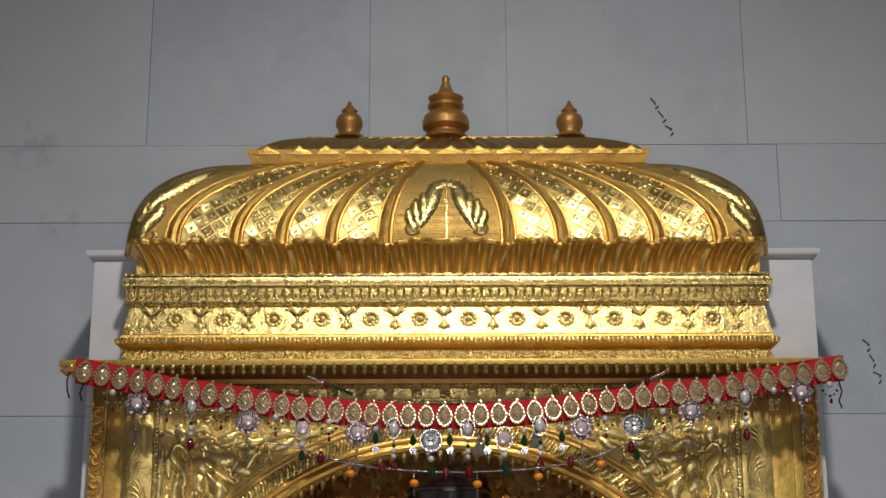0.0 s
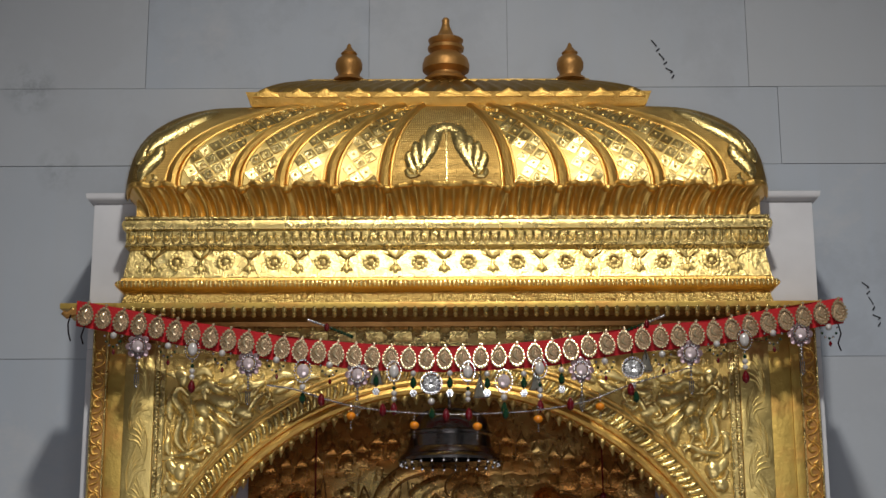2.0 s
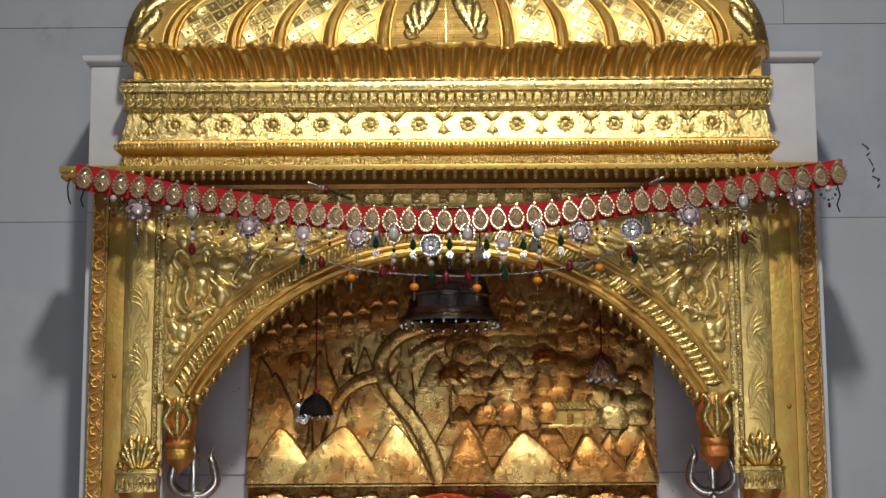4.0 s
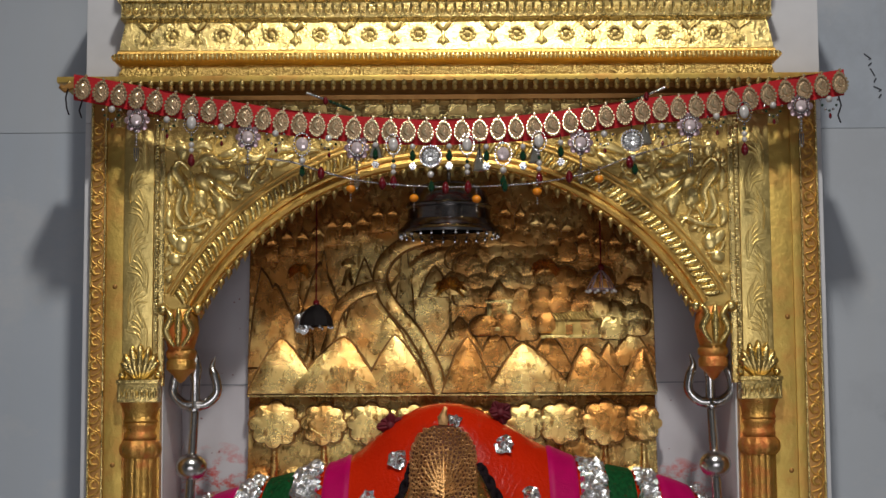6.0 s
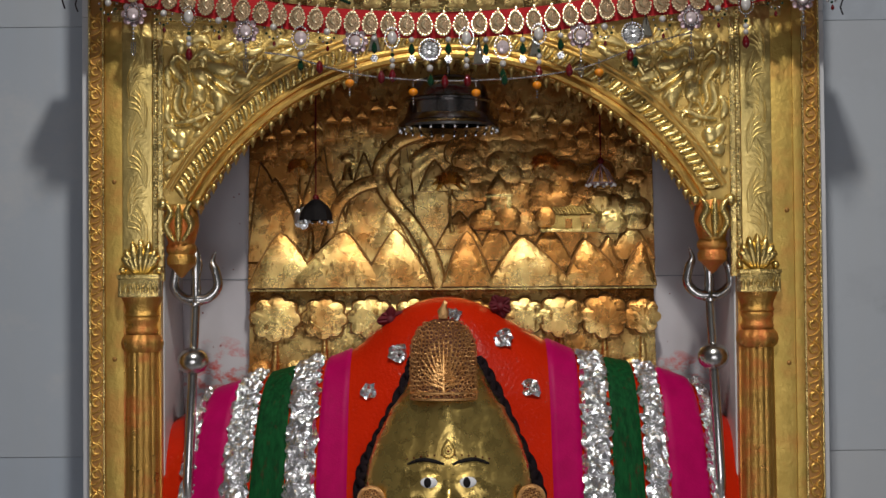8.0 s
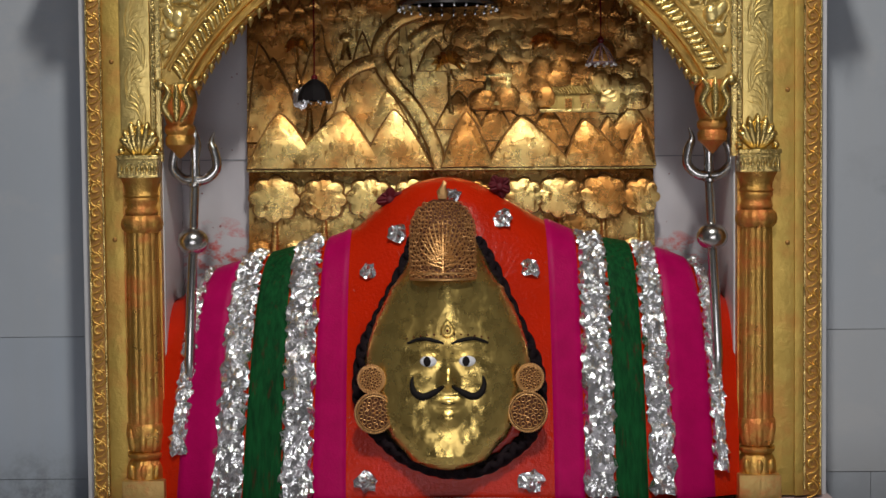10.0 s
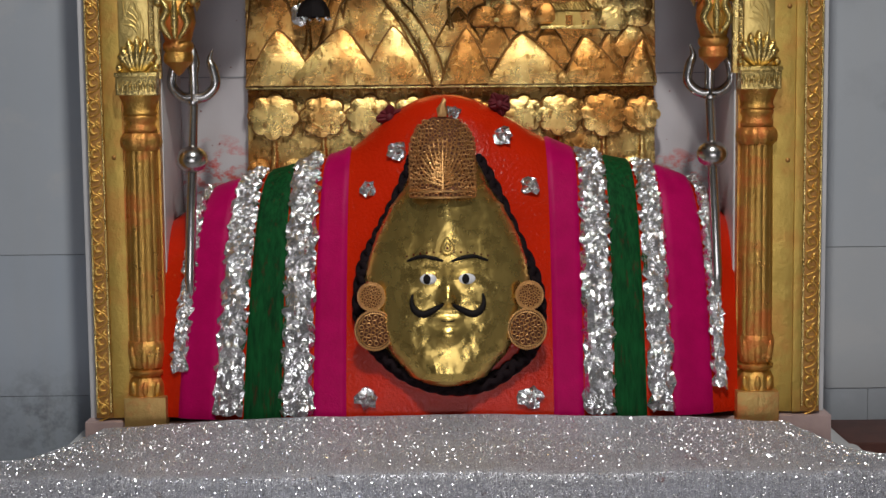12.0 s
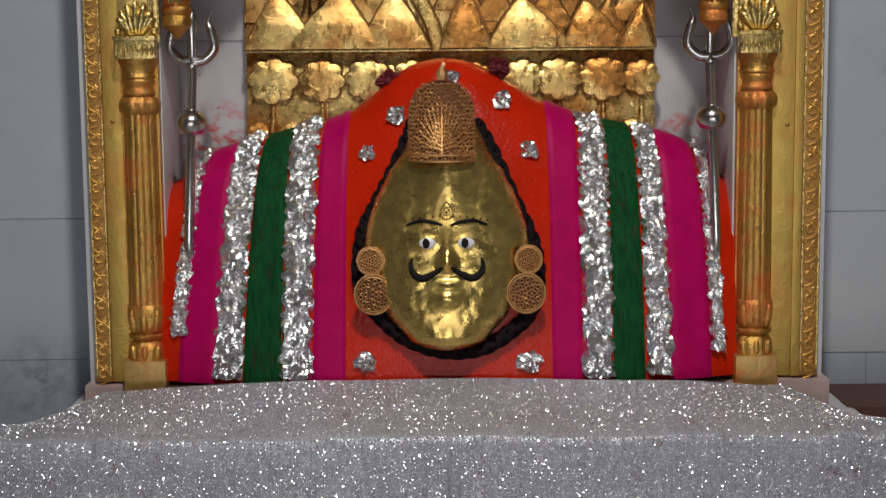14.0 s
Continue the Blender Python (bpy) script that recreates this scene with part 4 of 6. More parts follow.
    cp = [(0.022, 0), (0.0255, 0.001), (0.0265, 0.004), (0.024, 0.007), (0.025, 0.015), (0.0285, 0.025), (0.031, 0.030), (0.031, 0.033)]
    part("capital", Geo().lathe(cp, cxp, 0.0, 1.412, 40, flute(16, 0.07)), GOLD_STAIN, col, smooth=60)
    part("neck", Geo().lathe([(0.0235, 0), (0.026, 0.004), (0.0262, 0.008), (0.0235, 0.012), (0.0235, 0.018), (0.0265, 0.022), (0.0265, 0.026), (0.0235, 0.030)], cxp, 0.0, 1.384, 28), GOLD_STAIN, col)
    part("leaf_collar", Geo().lathe([(0.025, 0), (0.030, 0.006), (0.0315, 0.014), (0.030, 0.022), (0.025, 0.028)], cxp, 0.0, 1.356, 40, flute(10, 0.10)), GOLD_STAIN, col, smooth=60)
    part("shaft", Geo().lathe([(0.0275, 0), (0.0275, 0.05), (0.027, 0.15), (0.0258, 0.28), (0.0255, 0.315)], cxp, 0.0, 1.045, 72, lambda a, v: 0.07 * (abs(math.cos(6 * a)) ** 0.5) - 0.05), GOLD_STAIN, col, smooth=50)
    part("lower_collar", Geo().lathe([(0.0225, 0), (0.0265, 0.003), (0.0275, 0.012), (0.030, 0.03), (0.029, 0.042), (0.0265, 0.046)], cxp, 0.0, 1.003, 40, flute(12, 0.08)), GOLD_STAIN, col, smooth=60)
    part("foot", Geo().lathe([(0.031, 0), (0.031, 0.003), (0.030, 0.02), (0.026, 0.028), (0.0225, 0.033), (0.0285, 0.037), (0.029, 0.042), (0.0225, 0.046)], cxp, 0.0, 0.958, 40, flute(10, 0.06)), GOLD_STAIN, col, smooth=60)
    for zc, rr, hh in ((1.006, 0.030, 0.036), (0.960, 0.0305, 0.024)):
        for k in (-1, 0, 1):
            xx = cxp + k * 0.017
            part("collar_leaf", Geo().ribbon(curve([(xx, zc), (xx + k * 0.002, zc + hh * 0.5), (xx + k * 0.004, zc + hh)], 8), leaf_width(0.013), -math.sqrt(rr ** 2 - 0.017 ** 2 * abs(k)) + 0.002, 0.005), GOLD_STAIN, col, smooth=60)
    part("foot_block", Geo().box(cxp - 0.034, cxp + 0.034, -0.036, 0.02, 0.862, 0.960, 0.003), WORN_FOOT, col)

    # hanging bud where the arch springs
    bx = AX + s * 0.427
    bud = part("bud_bracket", Geo().lathe([(0.0005, 0), (0.006, 0.004), (0.012, 0.012), (0.023, 0.022), (0.024, 0.032), (0.021, 0.038), (0.024, 0.043), (0.0245, 0.05), (0.021, 0.055), (0.024, 0.066), (0.029, 0.085), (0.027, 0.105), (0.02, 0.118)], bx, 0.002, 1.474, 30), GOLD_STAIN, fr, "gilded hanging bud bracket")
    g = Geo()
    for k in (-1, 0, 1):
        g.ribbon(curve([(bx + k * 0.006, 1.532), (bx + k * 0.020, 1.556), (bx + k * 0.012, 1.578), (bx + k * 0.022, 1.595)], 14), leaf_width(0.013), -0.026, 0.007)
    for k in (-1, 1):
        g.ball(bx + k * 0.028, -0.01, 1.592, 0.010, 10, 6)
    part("bud_leaf", g, GOLD, bud, smooth=60)
    for zz in (1.63, 1.345) if s < 0 else (1.575, 1.33):
        part("screw", Geo().ball((x1 + x2) / 2, -0.001, zz, 0.004, 8, 5, sy=0.6), BRONZE, fr)
# ---- relief panel in the niche ----
PY = 0.150
pan = thing("relief_panel", 0.014, PY, 1.3, "embossed gilded metal panel with hills, trees, houses and towers", "relief panel")
PL, PR = -0.333, 0.3615


def px(a):
    return PL + a * (PR - PL)


part("upper_sheet", Geo().box(PL, PR, PY, 0.2, 1.453, 1.885, 0.002), GOLD_PANEL, pan)
part("lower_sheet", Geo().box(PL + 0.002, PR - 0.002, PY + 0.006, 0.2, 1.20, 1.4515, 0.002), GOLD_PANEL, pan)
part("sheet_edge", Geo().box(PL, PR, PY - 0.004, PY, 1.4515, 1.4555, 0.001), GOLD, pan)
rnd = random.Random(11)


def swell(out, by):
    """An outline pushed outwards from its middle."""
    n = len(out)
    cx, cz = sum(p[0] for p in out) / n, sum(p[1] for p in out) / n
    res = []
    for x, z in out:
        d = math.hypot(x - cx, z - cz) or 1
        res.append((min(max(x + (x - cx) / d * by, PL), PR), z + (z - cz) / d * by * (1 if z > cz else 0.2)))
    return res


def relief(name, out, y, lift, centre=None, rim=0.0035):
    """A flat-topped cushion of beaten metal; the groove round it has tarnish and shade in its colour."""
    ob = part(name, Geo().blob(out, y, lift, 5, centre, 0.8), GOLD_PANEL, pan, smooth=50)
    part("groove", Geo().blob(swell(out, rim), y, lift * 0.62, 2, centre, 0.97), TARNISH_SHADE, ob, "dark groove, tarnish and shade in one colour")
    return ob


def hill(a0, a1, ap, z0, z1, lift, name="hill"):
    """A hill in relief: from a0 to a1 across the panel, its peak at ap."""
    x0, x1, xp = px(a0), px(a1), px(ap)
    out = []
    for i in range(15):
        t = i / 14
        out.append((lerp(x0, xp, t), z0 + (z1 - z0) * (1 - (1 - t) ** 1.3)))
    for i in range(1, 15):
        t = 1 - i / 14
        out.append((lerp(x1, xp, t), z0 + (z1 - z0) * (1 - (1 - t) ** 1.3)))
    out = [(x, z + rnd.uniform(-0.001, 0.001)) for x, z in out]
    return relief(name, out, PY, lift, ((x0 + x1 + xp) / 3, z0 + (z1 - z0) * 0.36))


def mound(a, z, rx, rz, lift):
    x = px(a)
    out = [(x + rx * math.cos(t), z + rz * max(-0.75, math.sin(t)) + rnd.uniform(-0.0008, 0.0008)) for t in [2 * math.pi * i / 20 for i in range(20)]]
    return relief("boulder", out, PY, lift, None, 0.0035)


# far hills and boulders first, lower relief
for a0, a1, ap, z0, z1 in ((0.0, 0.13, 0.03, 1.61, 1.672), (0.0, 0.15, 0.065, 1.56, 1.645), (0.10, 0.27, 0.175, 1.56, 1.682), (0.22, 0.36, 0.285, 1.58, 1.688), (0.155, 0.215, 0.185, 1.655, 1.702), (0.30, 0.37, 0.33, 1.645, 1.71),
                           (0.35, 0.42, 0.385, 1.69, 1.722), (0.22, 0.33, 0.27, 1.545, 1.59), (0.29, 0.42, 0.345, 1.53, 1.588), (0.46, 0.58, 0.52, 1.52, 1.585), (0.56, 0.66, 0.61, 1.50, 1.565), (0.68, 0.80, 0.74, 1.49, 1.555), (0.88, 1.0, 0.945, 1.50, 1.56), (0.84, 0.93, 0.885, 1.47, 1.54), (0.42, 0.5, 0.46, 1.62, 1.675)):
    hill(a0, a1, ap, min(z0, 1.50) if a1 < 0.5 else z0, z1, 0.005 + 0.028 * (1.722 - z1))
for row, (z, a0, a1, n) in enumerate(((1.715, 0.54, 0.74, 5), (1.692, 0.50, 0.80, 7), (1.668, 0.53, 0.76, 6), (1.645, 0.49, 0.90, 9), (1.620, 0.52, 0.96, 9), (1.594, 0.60, 0.98, 8), (1.566, 0.57, 0.99, 8))):
    for i in range(n):
        a = lerp(a0, a1, (i + (0.5 if row % 2 else 0.2)) / n) + rnd.uniform(-0.008, 0.008)
        mound(a, z + rnd.uniform(-0.006, 0.006), rnd.uniform(0.021, 0.028), rnd.uniform(0.019, 0.025), (0.006 + 0.0016 * row) * rnd.uniform(0.75, 1.3))

# towers in a row that climbs to the middle
for s, n, a0, a1, zl, zh in ((-1, 9, 0.055, 0.355, 1.704, 1.756), (1, 9, 0.635, 0.945, 1.756, 1.690)):
    for i in range(n):
        t = i / (n - 1)
        x, z = px(lerp(a0, a1, t)), lerp(zl, zh, t if s < 0 else t) + 0.004 * math.sin(i * 2)
        g = Geo().box(x - 0.0105, x + 0.0105, PY - 0.005, PY, z - 0.018, z + 0.006, 0.0015).box(x - 0.0125, x + 0.0125, PY - 0.006, PY, z - 0.021, z - 0.018).box(x - 0.012, x + 0.012, PY - 0.006, PY, z + 0.006, z + 0.009)
        g.blob([(x - 0.0105, z + 0.009), (x + 0.0105, z + 0.009), (x + 0.009, z + 0.016), (x + 0.003, z + 0.024), (x, z + 0.034), (x - 0.003, z + 0.024), (x - 0.009, z + 0.016)], PY, 0.006, 3)
        tower = part("tower", g, GOLD_PANEL, pan, smooth=30)
        part("arch", Geo().blob([(x - 0.006, z - 0.016), (x + 0.006, z - 0.016), (x + 0.006, z - 0.003), (x, z + 0.003), (x - 0.006, z - 0.003)], PY - 0.005, 0.0015, 2), GOLD_PANEL, tower)

# winding path
road = curve([(px(0.472), 1.455), (px(0.455), 1.50), (px(0.405), 1.562), (px(0.35), 1.608), (px(0.325), 1.645), (px(0.335), 1.680), (px(0.375), 1.708), (px(0.43), 1.722)], 44)
# a wider dark ribbon puts tarnish and edge shade beside each path
part("path_groove", Geo().ribbon(road, lambda t: 0.028, PY, 0.0115, 0, True), TARNISH_SHADE, pan, smooth=60)
part("path", Geo().ribbon(road, lambda t: 0.021, PY, 0.015, 0, True), GOLD_PANEL, pan, smooth=60)
road2 = curve([(px(0.325), 1.640), (px(0.27), 1.628), (px(0.225), 1.60), (px(0.205), 1.555), (px(0.19), 1.525)], 24)
part("path_groove", Geo().ribbon(road2, lambda t: lerp(0.028, 0.018, t), PY, 0.010, 0, True), TARNISH_SHADE, pan, smooth=60)
part("path", Geo().ribbon(road2, lambda t: lerp(0.022, 0.013, t), PY, 0.013, 0, True), GOLD_PANEL, pan, smooth=60)
g = Geo()
for i in range(2, 44):
    (x, z), (x2, z2) = road[i], road[i - 1]
    d = math.hypot(x - x2, z - z2)
    nx, nz = -(z - z2) / d, (x - x2) / d
    g.tube([(x - nx * 0.008, PY - 0.0147, z - nz * 0.008), (x + nx * 0.008, PY - 0.0147, z + nz * 0.008)], 0.0005 if i not in (8, 9, 14, 15) else 0.0013, 5)
part("path_strokes", g, GOLD_PANEL, pan, kind="stuff")
lake = curve([(px(0.345), 1.625), (px(0.40), 1.66), (px(0.46), 1.69), (px(0.53), 1.70)], 20)
part("lake", Geo().ribbon(lake, leaf_width(0.035), PY, 0.004, 0.5), GOLD_PANEL, pan, smooth=60)

# palms and small trees
for a, z0, z1, r in ((0.497, 1.55, 1.635, 0.030), (0.731, 1.618, 1.668, 0.026), (0.125, 1.60, 1.665, 0.02)):
    x = px(a)
    palm_tree = part("palm", Geo().ribbon([(x + 0.004, z0), (x, lerp(z0, z1, 0.3)), (x, z1)], lambda t: lerp(0.012, 0.005, min(1, t * 2)), PY - 0.006, 0.006), GOLD_PANEL, pan, smooth=60)
    for k in range(9):
        t = math.radians(-35 + k * 31)
        tip = (x + r * math.cos(t), z1 + r * 0.75 * math.sin(t) - 0.004)
        part("frond", Geo().ribbon(curve([(x, z1), ((x + tip[0]) / 2, (z1 + tip[1]) / 2 + 0.006), tip], 8), leaf_width(0.008), PY - 0.012, 0.008, 0.3), GOLD_PANEL, palm_tree)
for a, z0, z1, r in ((0.955, 1.585, 1.635, 0.02), (0.245, 1.64, 1.672, 0.014), (0.155, 1.49, 1.56, 0.0)):
    x = px(a)
    tr = part("small_tree", Geo().ribbon([(x - 0.012 if r == 0 else x, z0), (x, lerp(z0, z1, 0.5)), (x, z1)], lambda t: lerp(0.022, 0.007, t), PY - 0.006, 0.007), GOLD_PANEL, pan, smooth=60)
    if r:
        part("crown", Geo().blob(lobed(x, z1 + 0.006, r, r * 0.75, 7, 0.25), PY - 0.004, 0.008), GOLD_PANEL, tr)

# gateway with a dome, and a long house
x, z = px(0.617), 1.567
gate = part("gateway", Geo().box(x - 0.021, x - 0.013, PY - 0.016, PY, z, z + 0.042, 0.001).box(x + 0.013, x + 0.021, PY - 0.016, PY, z, z + 0.042, 0.001).box(x - 0.024, x + 0.024, PY - 0.018, PY, z + 0.042, z + 0.047, 0.001).box(x - 0.026, x + 0.026, PY - 0.018, PY, z - 0.006, z, 0.001), GOLD, pan)
part("gate_arch", Geo().tube([(x + 0.011 * math.cos(t), PY - 0.012, z + 0.014 + 0.014 * math.sin(t)) for t in [math.pi * i / 12 for i in range(13)]], 0.002, 6), GOLD, gate)
part("gate_dome", Geo().blob([(x + 0.019 * math.cos(t), z + 0.049 + 0.026 * math.sin(t) * (1 + 0.3 * max(0, math.sin(t)) ** 8)) for t in [math.pi * i / 18 for i in range(19)]], PY - 0.006, 0.010), GOLD_PANEL, gate)
xa, xb, z = px(0.718), px(0.862), 1.553
house = part("house", Geo().box(xa + 0.028, xb - 0.003, PY - 0.018, PY, z, z + 0.026, 0.001).add([(xa + 0.003, PY - 0.010, z + 0.006), (xa + 0.028, PY - 0.018, z), (xa + 0.028, PY - 0.018, z + 0.026), (xa + 0.014, PY - 0.014, z + 0.040), (xa + 0.003, PY - 0.010, z + 0.024)], [(0, 1, 2, 3, 4)]), GOLD_ROUGH, pan, smooth=0)
part("house_roof", Geo().add([(xa + 0.026, PY - 0.022, z + 0.026), (xb + 0.001, PY - 0.022, z + 0.026), (xb - 0.012, PY - 0.010, z + 0.047), (xa + 0.012, PY - 0.010, z + 0.047)], [(0, 1, 2, 3)]), GOLD_ROUGH, house, smooth=0)
g = Geo()
for i in range(15):
    t = i / 14
    g.tube([(lerp(xa + 0.026, xb, t), PY - 0.0225, z + 0.026), (lerp(xa + 0.013, xb - 0.012, t), PY - 0.0105, z + 0.047)], 0.0013, 5)
part("roof_tiles", g, GOLD, house, kind="stuff")
part("house_base", Geo().box(xa + 0.0, xb + 0.002, PY - 0.022, PY, z - 0.005, z, 0.001), GOLD, house)
for t in (0.3, 0.62, 0.74, 0.86):
    xx = lerp(xa + 0.026, xb, t)
    part("house_opening", Geo().box(xx - (0.006 if t < 0.5 else 0.0025), xx + (0.006 if t < 0.5 else 0.0025), PY - 0.0195, PY - 0.018, z + 0.001, z + 0.018), GOLD_PANEL, house)

# front row of hills, bold relief
front = 0.0165
for a0, a1, ap, z1 in ((-0.0, 0.185, 0.082, 1.552), (0.28, 0.455, 0.362, 1.556), (0.475, 0.605, 0.538, 1.552), (0.77, 0.935, 0.825, 1.535), (0.10, 0.335, 0.238, 1.554), (0.585, 0.80, 0.672, 1.541), (0.905, 1.0, 0.965, 1.530)):
    front += 0.0012
    slope = hill(a0, a1, ap, 1.456, z1, front)
    for piece in (slope, *slope.children):
        for vert in piece.data.vertices:
            vert.co.y -= 0.12 * (z1 - vert.co.z)

# lower row of lobed trees
for a, w in ((0.068, 0.044), (0.188, 0.040), (0.30, 0.040), (0.405, 0.036), (0.56, 0.03), (0.675, 0.036), (0.765, 0.040), (0.872, 0.042), (0.965, 0.033)):
    x = px(a)
    tr = relief("round_tree", lobed(x, 1.405, w, w * 0.92, 8, 0.22, 64, 0.3), PY + 0.006, 0.014 + 0.002 * rnd.random(), (x, 1.405), 0.003)
    part("trunk", Geo().ribbon([(x - 0.004, 1.30), (x, 1.335), (x, 1.37)], lambda t: lerp(0.02, 0.009, t), PY + 0.006, 0.008), GOLD_PANEL, tr, smooth=60)
    g = Geo()
    for k in range(7):
        t = math.radians(15 + k * 25)
        g.tube([(x, PY - 0.0082, 1.385), (x + w * 0.6 * math.cos(t), PY - 0.0082, 1.393 + w * 0.7 * math.sin(t))], 0.0005, 5)
    part("leaf_vein_chasing", g, GOLD, tr)
for i in range(12):
    x = px(0.03 + i * 0.083)
    part("low_bush", Geo().blob(lobed(x, 1.31, 0.022, 0.026, 5, 0.15), PY + 0.006, 0.006, 3), GOLD_PANEL, pan)

# the upper sheet leans back towards the wall, the foot of the lower one stands out
for piece in pan.children_recursive:
    for vert in piece.data.vertices:
        vert.co.y += 0.11 * max(0.0, vert.co.z - 1.5) - 0.13 * max(0.0, 1.4515 - vert.co.z)

# ---- silver umbrella over the idol, and two small hanging ones ----
bell = thing("silver_umbrella", 0.011, 0.06, 1.72, "tarnished silver tiered umbrella hanging under the arch", "hanging umbrella")
part("rim", Geo().lathe([(0.070, 0.008), (0.084, 0.0), (0.0855, 0.004), (0.080, 0.011), (0.070, 0.014)], 0.011, 0.06, 1.717, 40), SILVER_DARK, bell)
part("drum", Geo().lathe([(0.077, 0.0), (0.073, 0.008), (0.069, 0.012), (0.068, 0.030), (0.071, 0.033), (0.071, 0.036), (0.066, 0.039), (0.064, 0.050), (0.060, 0.060), (0.052, 0.068), (0.034, 0.075), (0.004, 0.079)], 0.011, 0.06, 1.728, 40), SILVER_DARK, bell)
part("chain", Geo().tube([(0.011, 0.06, 1.80), (0.011, 0.06, 1.90)], 0.003, 6), SILVER_DARK, bell)
for i in range(26):
    t = 2 * math.pi * i / 26
    part("fringe_drop", Geo().ball(0, 0, 0, 0.0026, 6, 4, sz=1.5), SILVER_DARK, bell).location = (0.011 + 0.081 * math.cos(t), 0.06 + 0.081 * math.sin(t), 1.714)
for x, z, mat, lab in ((-0.213, 1.580, SILVER_DARK, "small dark metal umbrella hanging on a red thread"), (0.266, 1.638, CRYSTAL, "small wire umbrella of pink beads hanging on a thread")):
    um = thing("small_umbrella", x, 0.11, z, lab, "hanging umbrella", "small hanging umbrellas")
    r = 0.027 if mat is SILVER_DARK else 0.024
    if mat is SILVER_DARK:
        part("canopy", Geo().lathe([(r, -0.010), (r * 0.93, 0.002), (r * 0.72, 0.014), (r * 0.4, 0.022), (0.004, 0.026)], x, 0.11, z, 24, lambda a, v: 0.05 * math.cos(8 * a)), BLACK, um)
    else:
        for k in range(8):
            t = math.pi * k / 4
            part("wire", Geo().tube([(x, 0.11, z + 0.024), (x + r * 0.5 * math.cos(t), 0.11 + r * 0.5 * math.sin(t), z + 0.012), (x + r * math.cos(t), 0.11 + r * math.sin(t), z - 0.010)], 0.0011, 5), CRYSTAL, um)
        part("ring", Geo().tube([(x + r * math.cos(t), 0.11 + r * math.sin(t), z - 0.010) for t in [math.pi * i / 12 for i in range(25)]], 0.0016, 5, False), CRYSTAL, um)
    part("thread", Geo().tube([(x, 0.11, z + 0.025), (x, 0.115, z + 0.13), (x, 0.12, 1.84)], 0.0014, 5), RED_BEAD, um, "thin red thread")
    part("knob", Geo().ball(x, 0.11, z + 0.028, 0.006, 8, 5), RED_BEAD, um)
    for i in range(10):
        t = 2 * math.pi * i / 10
        part("fringe_bead", Geo().ball(x + r * math.cos(t), 0.11 + r * math.sin(t), z - 0.013, 0.003, 6, 4), SILVER_DARK if mat is SILVER_DARK else PEARL, um)
tin = Geo()
tin.blob(lobed(-0.238, 1.575, 0.016, 0.02, 5, 0.2), 0.135, 0.008)
solid("foil_scrap", tin, FOIL, "scrap of silver foil beside the small umbrella", "foil")

# ---- tridents ----
for x, xb, s in ((-0.404, -0.418, -1), (0.434, 0.447, 1)):
    tri = thing("trident", xb, 0.06, 0.95, "polished steel trident with a ball on its shaft", "trident", "tridents beside the idol")
    yt, yb = 0.062, -0.045

    def at(z):
        f = (z - 0.95) / 0.58
        return (lerp(xb - s * 0.004, x, f), lerp(yb, yt, f), z)
    part("shaft", Geo().tube([(at(1.08)[0], 0.03, 1.08), (at(1.11)[0], 0.0, 1.11), at(1.15), at(1.30), at(1.445)], [0.0085, 0.0085, 0.0085, 0.0082, 0.0075], 14), STEEL, tri)
    bx, by, bz = at(1.340)
    part("ball", Geo().ball(bx, by, bz, 0.0255, 24, 14, sz=0.88), STEEL, tri)
    part("collar", Geo().lathe([(0.008, 0), (0.012, 0.002), (0.012, 0.006), (0.008, 0.008)], at(1.43)[0], at(1.43)[1], 1.428, 14), STEEL, tri)
    cx, cy = at(1.45)[:2]
    part("middle_prong", Geo().tube([(cx, cy, 1.435), (cx, cy, 1.455), (cx, cy, 1.475), (cx, cy, 1.495), (cx, cy, 1.512), (cx, cy, 1.530)], [0.008, 0.0085, 0.0075, 0.0115, 0.008, 0.0005], 14), STEEL, tri)
    for sd in (-1, 1):
        line = curve([(cx, cy, 1.440), (cx + sd * 0.018, cy, 1.441), (cx + sd * 0.035, cy, 1.458), (cx + sd * 0.033, cy, 1.482), (cx + sd * 0.027, cy, 1.500), (cx + sd * 0.033, cy, 1.518)], 20)
        part("outer_prong", Geo().tube(line, [lerp(0.009, 0.0075, i / 14) if i < 14 else lerp(0.0075, 0.0008, (i - 14) / 6) for i in range(21)], 12), STEEL, tri)

# ---- the red mound of the idol, with its bands ----
ZB = 0.925


def mound_top(x):
    a = abs(x - 0.004)
    pts = ((0.0, 1.442), (0.04, 1.437), (0.085, 1.413), (0.15, 1.356), (0.17, 1.345), (0.28, 1.317), (0.385, 1.289), (0.418, 1.262), (0.465, 1.232), (0.6, 1.15))
    if x > 0.004:
        pts = ((0.0, 1.442), (0.04, 1.437), (0.085, 1.413), (0.15, 1.374), (0.18, 1.360), (0.22, 1.343), (0.30, 1.327), (0.355, 1.316), (0.415, 1.292), (0.438, 1.268), (0.465, 1.235), (0.6, 1.15))
    for (a0, z0), (a1, z1) in zip(pts[:-1], pts[1:]):
        if a <= a1:
            t = (a - a0) / (a1 - a0)
            return lerp(z0, z1, t)
    return 1.15


TOPS = [mound_top(-0.6 + i * 0.01) for i in range(121)]
for _ in range(4):
    TOPS = [TOPS[0]] + [(TOPS[i - 1] + 2 * TOPS[i] + TOPS[i + 1]) / 4 for i in range(1, 120)] + [TOPS[-1]]


def mtop(x):
    f = min(max((x + 0.6) / 0.01, 0), 119.999)
    k = int(f)
    return lerp(TOPS[k], TOPS[k + 1], f - k)


